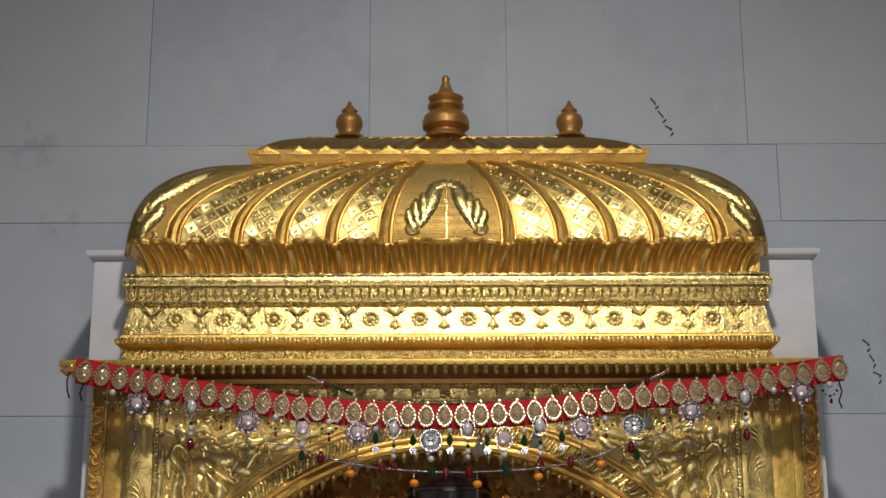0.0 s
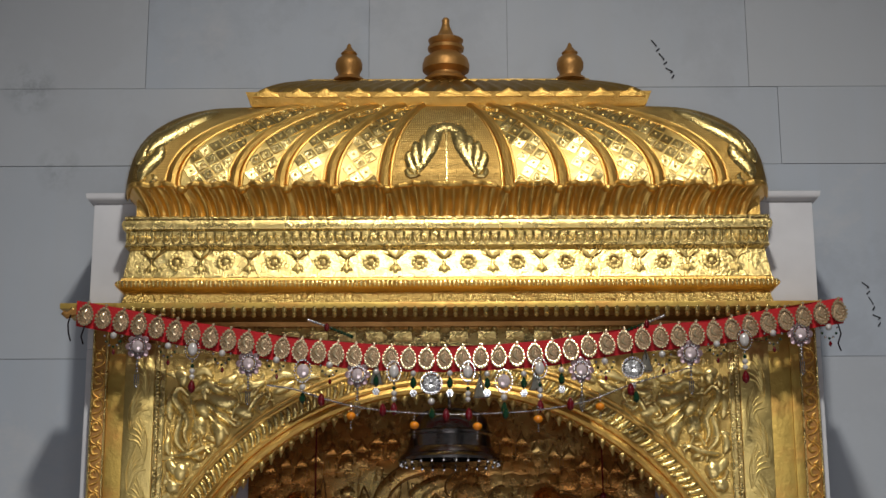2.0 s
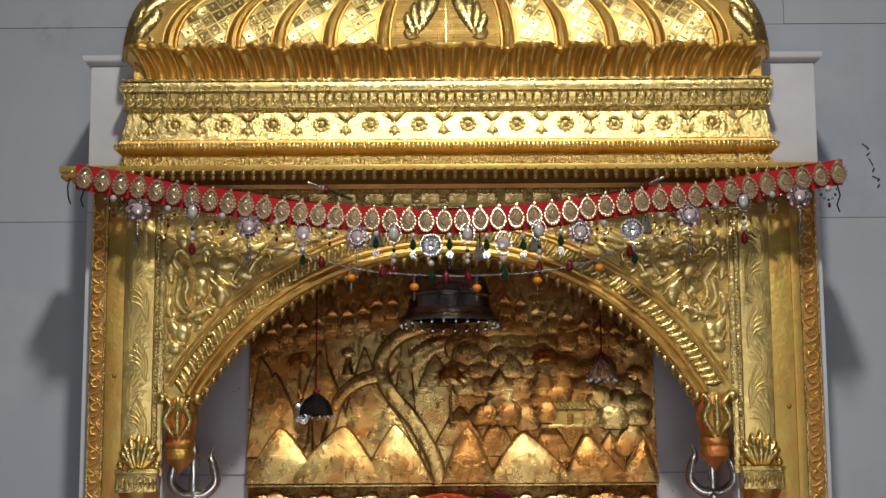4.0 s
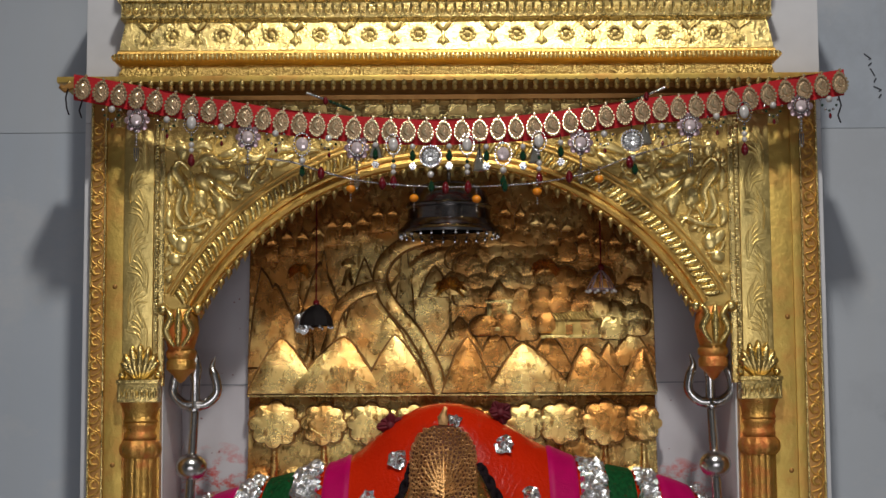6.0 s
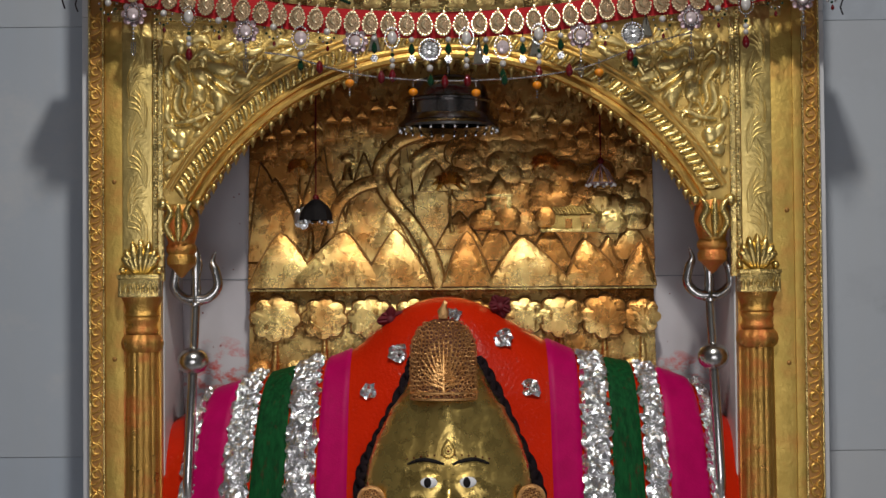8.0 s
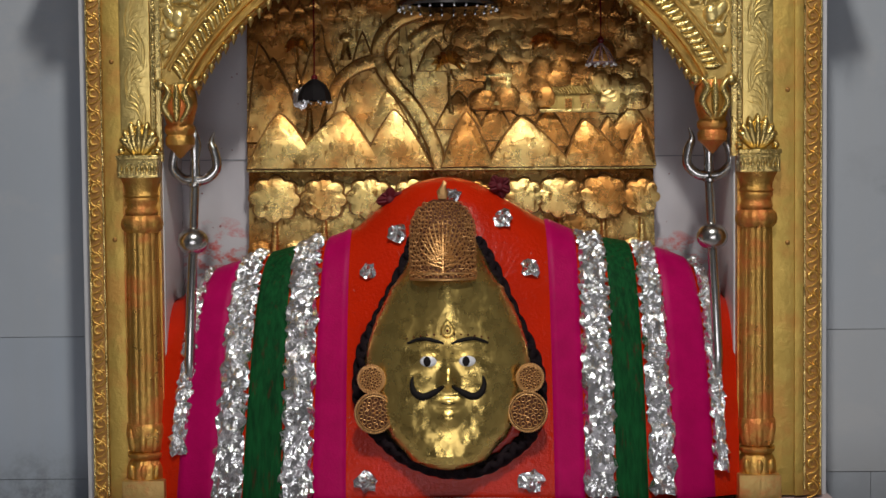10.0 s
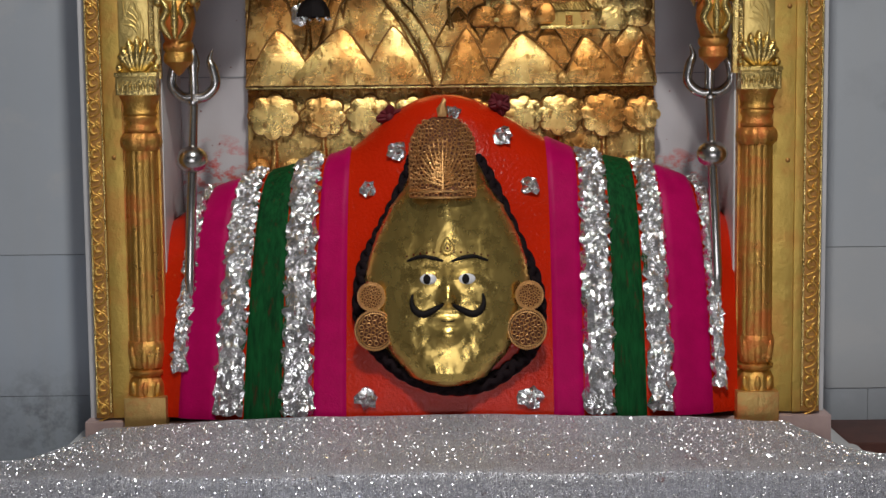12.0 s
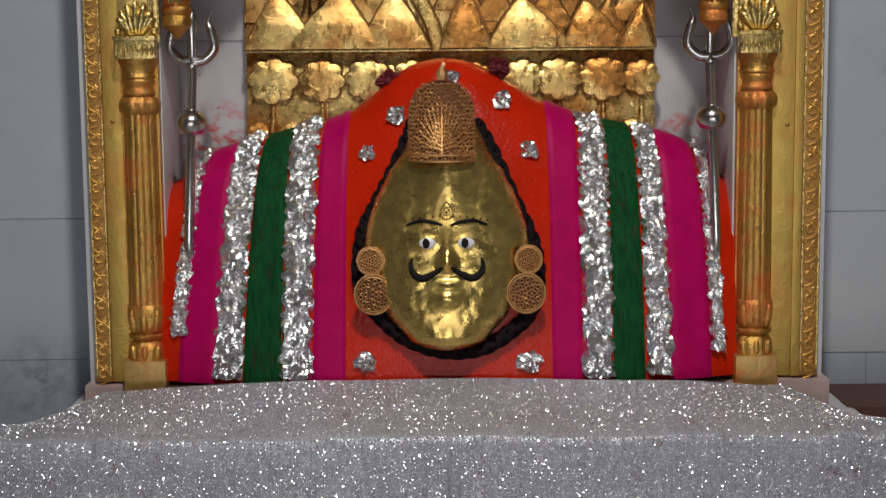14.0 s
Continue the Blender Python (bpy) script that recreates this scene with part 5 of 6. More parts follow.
def mound_at(x, v):
    """The mound's surface across and up, v from its foot to its crest."""
    z = lerp(ZB, mtop(x), math.sin(min(v, 1) * math.pi / 2) ** 0.9)
    y = -0.052 + 0.045 * (abs(x - 0.004) / 0.46) ** 2 + 0.125 * (1 - math.cos(v * math.pi / 2)) ** 1.25
    y -= 0.026 * max(0.0, 1 - v / 0.42) ** 1.2 * max(0.0, 1 - (abs(x - 0.004) / 0.50) ** 6)
    return Vector((x, y, z))


def mound_n(x, v):
    d = 0.004
    return (mound_at(x + d, v) - mound_at(x - d, v)).cross(mound_at(x, min(v + d, 1)) - mound_at(x, max(v - d, 0))).normalized()


g = Geo().grid(lambda i, j: tuple(mound_at(lerp(-0.462, 0.474, i), j)), 90, 30)
g.grid(lambda i, j: (lerp(-0.462, 0.474, i), lerp(mound_at(lerp(-0.462, 0.474, i), 1).y, 0.14, j), mtop(lerp(-0.462, 0.474, i))), 90, 1)
idol = thing("red_idol_mound", 0.004, 0, ZB, "glossy orange-red vermilion mound with magenta and green cloth bands", "idol")
part("mound", g, RED, idol, "orange-red vermilion surface", smooth=60)


def band(b0, b1, t0, t1, lift, mat, name, label):
    g = Geo()

    def fn(i, j):
        x = lerp(lerp(b0, b1, i), lerp(t0, t1, i), j)
        n = mound_n(x, j * 0.99)
        return tuple(mound_at(x, j) + n * (lift * (1 if 0 < i < 1 else 0.1)))
    return part(name, g.grid(fn, 10, 36), mat, idol, label, smooth=60)


BANDS = ((-0.211, -0.158, -0.190, -0.150), (-0.324, -0.262, -0.287, -0.242), (-0.432, -0.369, -0.382, -0.333))
RBANDS = ((0.172, 0.220, 0.166, 0.214), (0.270, 0.322, 0.262, 0.307), (0.366, 0.432, 0.348, 0.406))
for (b0, b1, t0, t1), mat, lab in zip(BANDS + RBANDS, (PINK, GREEN, PINK) * 2, ("magenta cloth band", "dark green cloth band", "magenta cloth band") * 2):
    band(b0, b1, t0, t1, 0.004, mat, "cloth_band", lab)


def foil_strip(b0, b1, t0, t1, v0, v1, seed):
    """A crumpled foil garland down the mound."""
    r = random.Random(seed)
    nu, nv = 8, 84
    base = {}
    for j in range(nv + 1):
        pleat = 0.0045 * noise.noise((j * 0.31, seed * 3.7, 0.5)) + 0.003 * noise.noise((j * 0.9, seed * 1.3, 2.5))
        for i in range(nu + 1):
            t = i / nu
            v = lerp(v0, v1, j / nv)
            edge = i in (0, nu)
            ragged = 0.005 * noise.noise((j * 0.45, i * 5.0, seed)) + r.uniform(-1, 1) * 0.0022
            x = lerp(lerp(b0, b1, t), lerp(t0, t1, t), v) + (ragged * (1.3 if edge else 0.5))
            vv = min(0.995, max(0.0, v + r.uniform(-0.0035, 0.0035)))
            lift = (0.009 + pleat + 0.008 * noise.noise((i * 0.55, j * 0.33, seed)) + r.uniform(-0.0018, 0.0018)) if not edge else r.uniform(0.001, 0.008)
            base[i, j] = tuple(mound_at(x, vv) + mound_n(x, min(vv, 0.99)) * max(lift, 0.001))
    g = Geo()
    verts = [base[i, j] for j in range(nv + 1) for i in range(nu + 1)]
    faces = []
    for j in range(nv):
        for i in range(nu):
            q = [j * (nu + 1) + i, j * (nu + 1) + i + 1, (j + 1) * (nu + 1) + i + 1, (j + 1) * (nu + 1) + i]
            faces += [(q[0], q[1], q[2]), (q[0], q[2], q[3])] if r.random() < 0.5 else [(q[0], q[1], q[3]), (q[1], q[2], q[3])]
    g.add(verts, faces)
    return solid("foil_garland", g, FOIL, "crumpled silver foil garland laid down the red mound", "garland", "foil garlands on the mound", smooth=0)


for i, (b0, b1, t0, t1, v0, v1) in enumerate(((-0.262, -0.211, -0.240, -0.194, 0.01, 1), (-0.372, -0.324, -0.330, -0.288, 0.01, 1), (-0.449, -0.420, -0.392, -0.377, 0.12, 0.97),
                                               (0.220, 0.270, 0.215, 0.259, 0.01, 1), (0.324, 0.366, 0.308, 0.344, 0.01, 1), (0.430, 0.456, 0.408, 0.424, 0.06, 0.98))):
    foil_strip(b0, b1, t0, t1, v0, v1, 20 + i)


def v_of(x, z):
    lo, hi = 0.0, 1.0
    for _ in range(30):
        m = (lo + hi) / 2
        lo, hi = (m, hi) if mound_at(x, m).z < z else (lo, m)
    return lo


def foil_flower(x, z, r, seed):
    q = random.Random(seed)
    v = v_of(x, z)
    c, n = mound_at(x, v), mound_n(x, min(v, 0.98))
    sx = Vector((1, 0, 0))
    sz = n.cross(sx).normalized()
    verts, faces = [], []
    for j, f in enumerate((1.0, 0.7, 0.4)):
        for i in range(14):
            t = 2 * math.pi * i / 14
            rr = r * f * (q.uniform(0.7, 1.2) if j else q.uniform(0.75, 1.25))
            verts.append(tuple(c + sx * rr * math.cos(t) + sz * rr * math.sin(t) + n * (0.002 + q.uniform(0, 0.013) * (1.35 - f))))
    verts.append(tuple(c + n * 0.012))
    for j in range(2):
        for i in range(14):
            k = (i + 1) % 14
            faces += [(j * 14 + i, j * 14 + k, (j + 1) * 14 + k), (j * 14 + i, (j + 1) * 14 + k, (j + 1) * 14 + i)]
    faces += [(28 + i, 28 + (i + 1) % 14, 42) for i in range(14)]
    solid("foil_flower", Geo().add(verts, faces), FOIL, "small crumpled silver foil flower on the red mound", "ornament", "foil flowers on the mound", smooth=0)


for i, (x, z, r) in enumerate(((-0.120, 1.291, 0.0125), (0.138, 1.292, 0.015), (0.094, 1.372, 0.017), (-0.072, 1.350, 0.0165), (0.017, 1.410, 0.0125), (-0.124, 0.965, 0.019), (0.135, 0.962, 0.019))):
    foil_flower(x, z, r, 40 + i)
for x, z in ((-0.087, 1.404), (0.093, 1.424)):
    v = v_of(x, z - 0.004)
    fl = thing("red_flower", x, 0.05, z - 0.01, "dark red flower tucked on top of the mound", "flower", "red flowers on the mound")
    q = random.Random(int(x * 900) + 7)
    for k in range(9):
        t = 2 * math.pi * k / 9 + q.uniform(-0.2, 0.2)
        ln = q.uniform(0.017, 0.026)
        part("petal", Geo().ribbon(curve([(x, z), (x + ln * 0.6 * math.cos(t), z + ln * 0.5 * math.sin(t)), (x + ln * math.cos(t), z + ln * 0.8 * math.sin(t))], 7), leaf_width(0.015), 0.062 - 0.004 * (k % 3), 0.008, 0.3), ROSE, fl, smooth=60)
    part("heart", Geo().ball(x, 0.052, z, 0.008, 8, 5), ROSE, fl)

# ---- golden mask (one plain mesh) ----
FX, FZ = 0.005, 1.10


def half_width(z):
    pts = ((0.984, 0.0), (0.988, 0.034), (1.0, 0.058), (1.0125, 0.067), (1.0355, 0.088), (1.06, 0.100), (1.085, 0.108), (1.115, 0.117), (1.15, 0.1225), (1.18, 0.119), (1.22, 0.106), (1.2666, 0.084), (1.289, 0.068), (1.33, 0.050), (1.36, 0.04))
    for (z0, w0), (z1, w1) in zip(pts[:-1], pts[1:]):
        if z <= z1:
            t = (z - z0) / (z1 - z0)
            return 1.07 * lerp(w0, w1, t)
    return 0.04


def gauss(x, z, cx, cz, sx, sz):
    return math.exp(-((x - cx) / sx) ** 2 - ((z - cz) / sz) ** 2)


def mask_y(x, z):
    w = max(half_width(z), 1e-4)
    t = min(1.0, abs(x - FX) / w)
    base = mound_at(FX, v_of(FX, z)).y
    deep = 0.040 * min(1.0, w / 0.07) + 0.010
    y = base - 0.004 - deep * math.sqrt(max(0.0, 1 - t ** 2.4)) - 0.004 * (1 - t)
    y += 0.0008 * noise.noise((x * 34, z * 34, 1.7)) + 0.0010 * noise.noise((x * 85, z * 85, 4.1)) * min(1.0, 0.35 + 1.6 * t)
    y -= 0.011 * gauss(x, z, FX, 1.265, 0.034, 0.06)
    y -= 0.013 * gauss(x, z, FX, 1.128, 0.010, 0.013) + 0.003 * gauss(x, z, FX, 1.150, 0.009, 0.022)
    for s in (-1, 1):
        y -= 0.004 * gauss(x, z, FX + s * 0.030, 1.157, 0.018, 0.012)
        y -= 0.002 * gauss(x, z, FX + s * 0.05, 1.115, 0.02, 0.02)
        y -= 0.004 * gauss(x, z, FX + s * 0.009, 1.124, 0.006, 0.006)
    y -= 0.006 * gauss(x, z, FX, 1.095, 0.018, 0.006) + 0.008 * gauss(x, z, FX, 1.072, 0.02, 0.014)
    return y


face = Geo()
face.grid(lambda i, j: (FX + (2 * i - 1) * half_width(lerp(0.985, 1.335, j)), mask_y(FX + (2 * i - 1) * half_width(lerp(0.985, 1.335, j)), lerp(0.985, 1.335, j)), lerp(0.985, 1.335, j)), 96, 140)


def on_mask(x, z, out=0.001):
    return (x, mask_y(x, z) - out, z)


def patch(cx, cz, rx, rz, out, n=18):
    """A small inlay that follows the mask's surface."""
    verts, faces = [], []
    for f, o in ((1.0, 0.0), (0.85, out), (0.45, out)):
        for i in range(n):
            t = 2 * math.pi * i / n
            x, z = cx + rx * f * math.cos(t), cz + rz * f * math.sin(t)
            verts.append((x, mask_y(x, z) - o, z))
    for j in range(2):
        faces += [(j * n + i, j * n + (i + 1) % n, (j + 1) * n + (i + 1) % n, (j + 1) * n + i) for i in range(n)]
    faces.append(tuple(2 * n + i for i in range(n)))
    face.add(verts, faces)


for s in (-1, 1):
    face.slot = 1
    patch(FX + s * 0.030, 1.157, 0.013, 0.0085, 0.0012)
    face.slot = 2
    patch(FX + s * 0.030 - 0.002, 1.157, 0.0062, 0.0082, 0.0024)
    face.tube([on_mask(*q) for q in curve([(FX + s * 0.006, 1.184), (FX + s * 0.022, 1.189), (FX + s * 0.042, 1.191), (FX + s * 0.063, 1.184)], 14)], [0.0015 + 0.0018 * math.sin(math.pi * k / 14) for k in range(15)], 6)
    face.tube([on_mask(*q, 0.003) for q in curve([(FX + s * 0.007, 1.119), (FX + s * 0.021, 1.110), (FX + s * 0.038, 1.103), (FX + s * 0.051, 1.109), (FX + s * 0.056, 1.122), (FX + s * 0.054, 1.134)], 22)], [0.0012 + 0.0047 * math.sin(math.pi * (k / 22) ** 0.8) for k in range(23)], 8)
face.slot = 0
face.tube([on_mask(*q, 0.0005) for q in curve([(FX, 1.222), (FX - 0.010, 1.206), (FX - 0.007, 1.196), (FX, 1.193), (FX + 0.007, 1.196), (FX + 0.010, 1.206), (FX, 1.222)], 24)], 0.0013, 5)
face.tube([on_mask(*q, 0.0005) for q in curve([(FX, 1.213), (FX - 0.005, 1.204), (FX, 1.199), (FX + 0.005, 1.204), (FX, 1.213)], 16)], 0.0012, 5)
face.slot = 2
face.tube([on_mask(*q, -0.0006) for q in curve([(FX - 0.010, 1.0935), (FX, 1.0925), (FX + 0.010, 1.0935)], 8)], 0.0011, 5)
face.slot = 3
face.ball(*on_mask(FX, 1.204, 0.001), 0.0022, 8, 5)
for k in range(-6, 7):
    if k:
        face.ball(*on_mask(FX + k * 0.0105, 1.1985 - 0.0004 * k * k * 0.5, 0.0), 0.0016, 6, 4)
face.slot = 0
solid("statue_mask", face, [GOLD_MASK, WHITE, BLACK, RED_BEAD], "beaten gold pear-shaped mask statue on the red mound", "statue", smooth=60)

# ---- crown, earrings, cord ----
# dark backing: the shade inside the pierced holes is put into its colour
DARK_GROUND = plain("dark_gold_ground", (0.15, 0.05, 0.02), 0.65, 0.4)
crown = thing("crown", FX - 0.004, -0.06, 1.285, "pierced copper-gold filigree crown on the golden mask", "crown")
CXC = FX - 0.006


def crown_at(a, v):
    """On the crown's shell: a from -1 to 1 across its front, v up."""
    w = 0.050 * (1.0 if v < 0.55 else math.sqrt(max(0.0, 1 - ((v - 0.55) / 0.47) ** 2.2)))
    t = a * math.pi / 2
    return (CXC + w * math.sin(t), -0.080 + 0.075 * v - (w * 0.62) * math.cos(t), 1.283 + 0.122 * v)


part("shell", Geo().grid(lambda i, j: (crown_at(2 * i - 1, j)[0] * 1.0, crown_at(2 * i - 1, j)[1] + 0.0035, crown_at(2 * i - 1, j)[2]), 36, 18), DARK_GROUND, crown, smooth=60)
g = Geo()
q = random.Random(8)
for k in range(17):
    v = 0.03 + k * 0.057
    n = 21 if v < 0.6 else max(6, int(21 * math.sqrt(max(0.05, 1 - ((v - 0.55) / 0.47) ** 2.2))))
    for i in range(n):
        a = -1 + (i + 0.5 * (k % 2)) * 2 / n + q.uniform(-0.02, 0.02)
        x, y, z = crown_at(a, min(v + q.uniform(-0.015, 0.015), 0.98))
        r0 = q.uniform(0.0028, 0.0042)
        g.tube([(x + r0 * math.cos(t), y, z + r0 * math.sin(t)) for t in [2 * math.pi * m / 7 for m in range(8)]], 0.0008, 4, False)
part("filigree", g, COPPER_GOLD, crown, "fine pierced scrollwork", kind="stuff")
g = Geo()
for k in range(-7, 8):
    t = k * 0.19
    g.tube([crown_at(math.sin(t) * r * 0.55, 0.12 + math.cos(t) * r * 0.62) for r in (0.25, 0.6, 1.0)], 0.0014, 5)
for k in range(7):
    v = 0.14 + k * 0.05
    for s in (-1, 1):
        g.tube([crown_at(0, v), crown_at(s * 0.12, v + 0.03), crown_at(s * 0.24 * (1 - k / 12), v + 0.055)], 0.0016, 5)
g.tube([crown_at(0, 0.08), crown_at(0, 0.55)], 0.002, 6)
for v in (0.0, 0.075):
    g.tube([crown_at(-1 + i / 20, v) for i in range(41)], 0.0022, 6)
part("front_leaf", g, COPPER_GOLD, crown)
part("knob", Geo().blob([(CXC - 0.007, 1.405), (CXC + 0.007, 1.405), (CXC + 0.0095, 1.415), (CXC + 0.006, 1.424), (CXC + 0.007, 1.432), (CXC + 0.002, 1.436), (CXC - 0.002, 1.428), (CXC - 0.009, 1.418)], -0.012, 0.006), COPPER_GOLD, crown)

for s, x in ((-1, -0.113), (1, 0.1315)):
    er = thing("earring", x, -0.06, 1.04, "large pierced copper-gold earring disc with an upper stud", "earring", "earrings of the mask")
    for nm, cx, cz, r in (("upper_disc", x + s * 0.001, 1.1285, 0.0205), ("lower_disc", x - s * 0.003, 1.0755, 0.0295)):
        yy = -0.094
        disc = part(nm, Geo().blob(lobed(cx, cz, r, r * 1.05, 2, 0, 28), yy, 0.004, 3, None, 0.8), DARK_GROUND, er)
        g = Geo()
        n = int(60 * r / 0.033)
        for i in range(n):
            t = 2 * math.pi * i / n
            g.ball(cx + r * math.cos(t), yy - 0.004, cz + r * 1.05 * math.sin(t), 0.0023, 6, 4)
        g.tube([(cx + r * 0.88 * math.cos(t), yy - 0.005, cz + r * 0.92 * math.sin(t)) for t in [2 * math.pi * i / 30 for i in range(31)]], 0.0013, 5, False)
        for rr, k in ((0.70, 13), (0.42, 8), (0.14, 3)):
            for i in range(k):
                t = 2 * math.pi * i / k
                ex, ez = cx + r * rr * math.cos(t), cz + r * rr * math.sin(t)
                g.tube([(ex + r * 0.12 * math.cos(q), yy - 0.005, ez + r * 0.12 * math.sin(q)) for q in [2 * math.pi * m / 8 for m in range(9)]], 0.0009, 4, False)
        part("disc_filigree", g, COPPER_GOLD, disc, kind="stuff")

cord = thing("braided_cord", FX, -0.05, 0.95, "thick black braided cord round the golden mask", "cord")
loop = curve([(-0.046, 1.340), (-0.052, 1.321), (-0.079, 1.262), (-0.106, 1.211), (-0.128, 1.1655), (-0.134, 1.101), (-0.123, 1.065), (-0.101, 1.0345), (-0.060, 1.001), (-0.002, 0.981), (0.060, 0.985), (0.112, 1.0155), (0.138, 1.045), (0.149, 1.0957), (0.141, 1.1516), (0.110, 1.2206), (0.078, 1.294), (0.052, 1.339)], 200)
for ph in (0, 1, 2):
    line = []
    for i, (x, z) in enumerate(loop):
        t = i * 0.46 + ph * 2 * math.pi / 3
        a, b = loop[max(i - 1, 0)], loop[min(i + 1, 200)]
        d = math.hypot(b[0] - a[0], b[1] - a[1]) or 1
        nx, nz = -(b[1] - a[1]) / d, (b[0] - a[0]) / d
        m = mound_at(x, v_of(x, z))
        o = 0.0078 * math.sin(t)
        line.append((x + nx * o, m.y - 0.011 - 0.006 * math.cos(2 * t), z + nz * o))
    part("strand", Geo().tube(line, 0.0059, 7), CORD, cord, smooth=60)
# ---- door garland on the cornice ----
TY = -0.096
toran = thing("door_garland", 0.02, TY, 1.93, "red felt door garland with stone-set paisleys and beaded pendants", "garland")
TOP = curve([(-0.578, 1.938), (-0.480, 1.920), (-0.391, 1.903), (-0.306, 1.889), (-0.222, 1.877), (-0.107, 1.866), (0.007, 1.863), (0.149, 1.870), (0.238, 1.883), (0.318, 1.894), (0.398, 1.901), (0.469, 1.911), (0.523, 1.921), (0.584, 1.931), (0.632, 1.938)], 160)


def sag(x):
    for (x0, z0), (x1, z1) in zip(TOP[:-1], TOP[1:]):
        if x <= x1:
            return lerp(z0, z1, (x - x0) / (x1 - x0))
    return TOP[-1][1]


def felt(i, j):
    x, z = TOP[round(i * 160)]
    return (x, TY + 0.004 - 0.003 * math.sin(i * 40) * j, z + lerp(-0.0205, 0.0205, j))


part("felt_band", Geo().grid(felt, 160, 4).grid(lambda i, j: (felt(i, 1)[0], TY + 0.004 + 0.004 * j, felt(i, 1)[2]), 160, 1), RED_FELT, toran, "plain red felt band", smooth=60)
pz = Geo()
pz.blob([(0.0128 * math.cos(t) * (1 - 0.22 * max(0, math.sin(t))), 0.017 * math.sin(t) + (0.003 if math.sin(t) > 0.9 else 0)) for t in [2 * math.pi * i / 24 for i in range(24)]], 0, 0.004, 3, None, 0.6)
pz.slot = 1
for i in range(17):
    t = 2 * math.pi * i / 17
    pz.ball(0.0122 * math.cos(t) * (1 - 0.22 * max(0, math.sin(t))), -0.0045, 0.0162 * math.sin(t), 0.0026, 6, 4)
pz.ribbon(curve([(0.003, -0.007), (-0.004, 0.0), (0.001, 0.008)], 8), leaf_width(0.006), -0.004, 0.003)
pz.ball(0.002, -0.006, 0.0205, 0.003, 6, 4)
for i in range(12):
    t = 2 * math.pi * i / 12
    pz.ball(0.0068 * math.cos(t), -0.0045, 0.0095 * math.sin(t) - 0.001, 0.0014, 5, 4)
STONE = plain("pale_gold_stone", (0.80, 0.64, 0.40), 0.18, 0.7, vary=0.2, scale=200)
pm = pz.mesh("paisley", [PASTE, STONE], 40)
NP = 43
for i in range(NP):
    x = lerp(-0.562, 0.624, i / (NP - 1))
    o = part("paisley", pm, None, toran, "champagne paisley set with pale stones")
    o.scale = (0.95, 1.0, 0.97)
    o.location, o.rotation_euler = (x, TY, sag(x) - 0.001), (0, radians(-(sag(x + 0.01) - sag(x - 0.01)) / 0.02 * 50), 0)
    o.matrix_parent_inverse = Matrix.Translation(toran.location).inverted()

# meshes for the pendants, hung from their own origin
def bead_ring(g, rx, rz, n, r, y=-0.003):
    for i in range(n):
        t = 2 * math.pi * i / n
        g.ball(rx * math.cos(t), y, rz * math.sin(t), r, 6, 4)
    return g


M_FRAME = bead_ring(Geo(), 0.0115, 0.0125, 18, 0.0019).mesh("medallion_frame", SILVER, 40)
M_PETALS = Geo()
for i in range(8):
    t = 2 * math.pi * i / 8
    M_PETALS.blob(lobed(0.0145 * math.cos(t), 0.015 * math.sin(t), 0.006, 0.006, 2, 0, 10), 0.001, 0.003, 2)
M_PETALS = M_PETALS.mesh("medallion_petals", CRYSTAL, 40)
M_GEM = Geo().ball(0, -0.003, 0, 0.0088, 12, 7, sy=0.5, sz=1.1).mesh("gem", plain("pale_pink_gem", (0.75, 0.62, 0.62), 0.1, 0.35, vary=0.25, scale=120), 0)
M_OVALFRAME = bead_ring(Geo(), 0.0112, 0.0155, 20, 0.0017).mesh("oval_frame", SILVER, 40)
M_PEARLDROP = Geo().ball(0, -0.003, 0, 0.0078, 14, 9, sy=0.7, sz=1.35).mesh("pearl_drop", PEARL, 60)
M_JEWELPETAL = Geo()
for i in range(14):
    t = 2 * math.pi * i / 14
    M_JEWELPETAL.blob([(q[0] * math.cos(t) - q[1] * math.sin(t), q[0] * math.sin(t) + q[1] * math.cos(t)) for q in ((0.002, -0.001), (0.011, -0.0026), (0.014, 0), (0.011, 0.0026), (0.002, 0.001))], -0.001, 0.003, 2)
M_JEWELPETAL = M_JEWELPETAL.mesh("jewel_facets", MIRROR_CHIP, 0)
M_JEWELRING = bead_ring(Geo(), 0.0165, 0.0165, 24, 0.0020).blob(lobed(0, 0, 0.015, 0.015, 2, 0, 24), 0.001, 0.002, 2).mesh("jewel_ring", SILVER, 40)
M_PEARL = Geo().ball(0, 0, 0, 0.0054, 10, 7).mesh("pearl_bead", PEARL, 60)
M_TINY = Geo().ball(0, 0, 0, 0.0024, 7, 5).mesh("tiny_bead", SILVER, 60)
M_DARK = Geo().ball(0, 0, 0, 0.0025, 7, 5).mesh("dark_bead", GREEN_BEAD, 60)
M_REDDROP = Geo().lathe([(0.0003, -0.011), (0.005, -0.007), (0.0062, -0.001), (0.004, 0.006), (0.0006, 0.010)], 0, 0, 0, 10).mesh("red_drop", RED_BEAD, 60)
M_GREENDROP = Geo().lathe([(0.0003, -0.009), (0.0045, -0.005), (0.0055, 0.0), (0.0035, 0.006), (0.0006, 0.010)], 0, 0, 0, 8).mesh("green_drop", GREEN_BEAD, 30)
M_ORANGE = Geo().ball(0, 0, 0, 0.0075, 10, 7, sz=0.82).mesh("orange_bead", ORANGE_BEAD, 60)
M_CLUSTER = Geo()
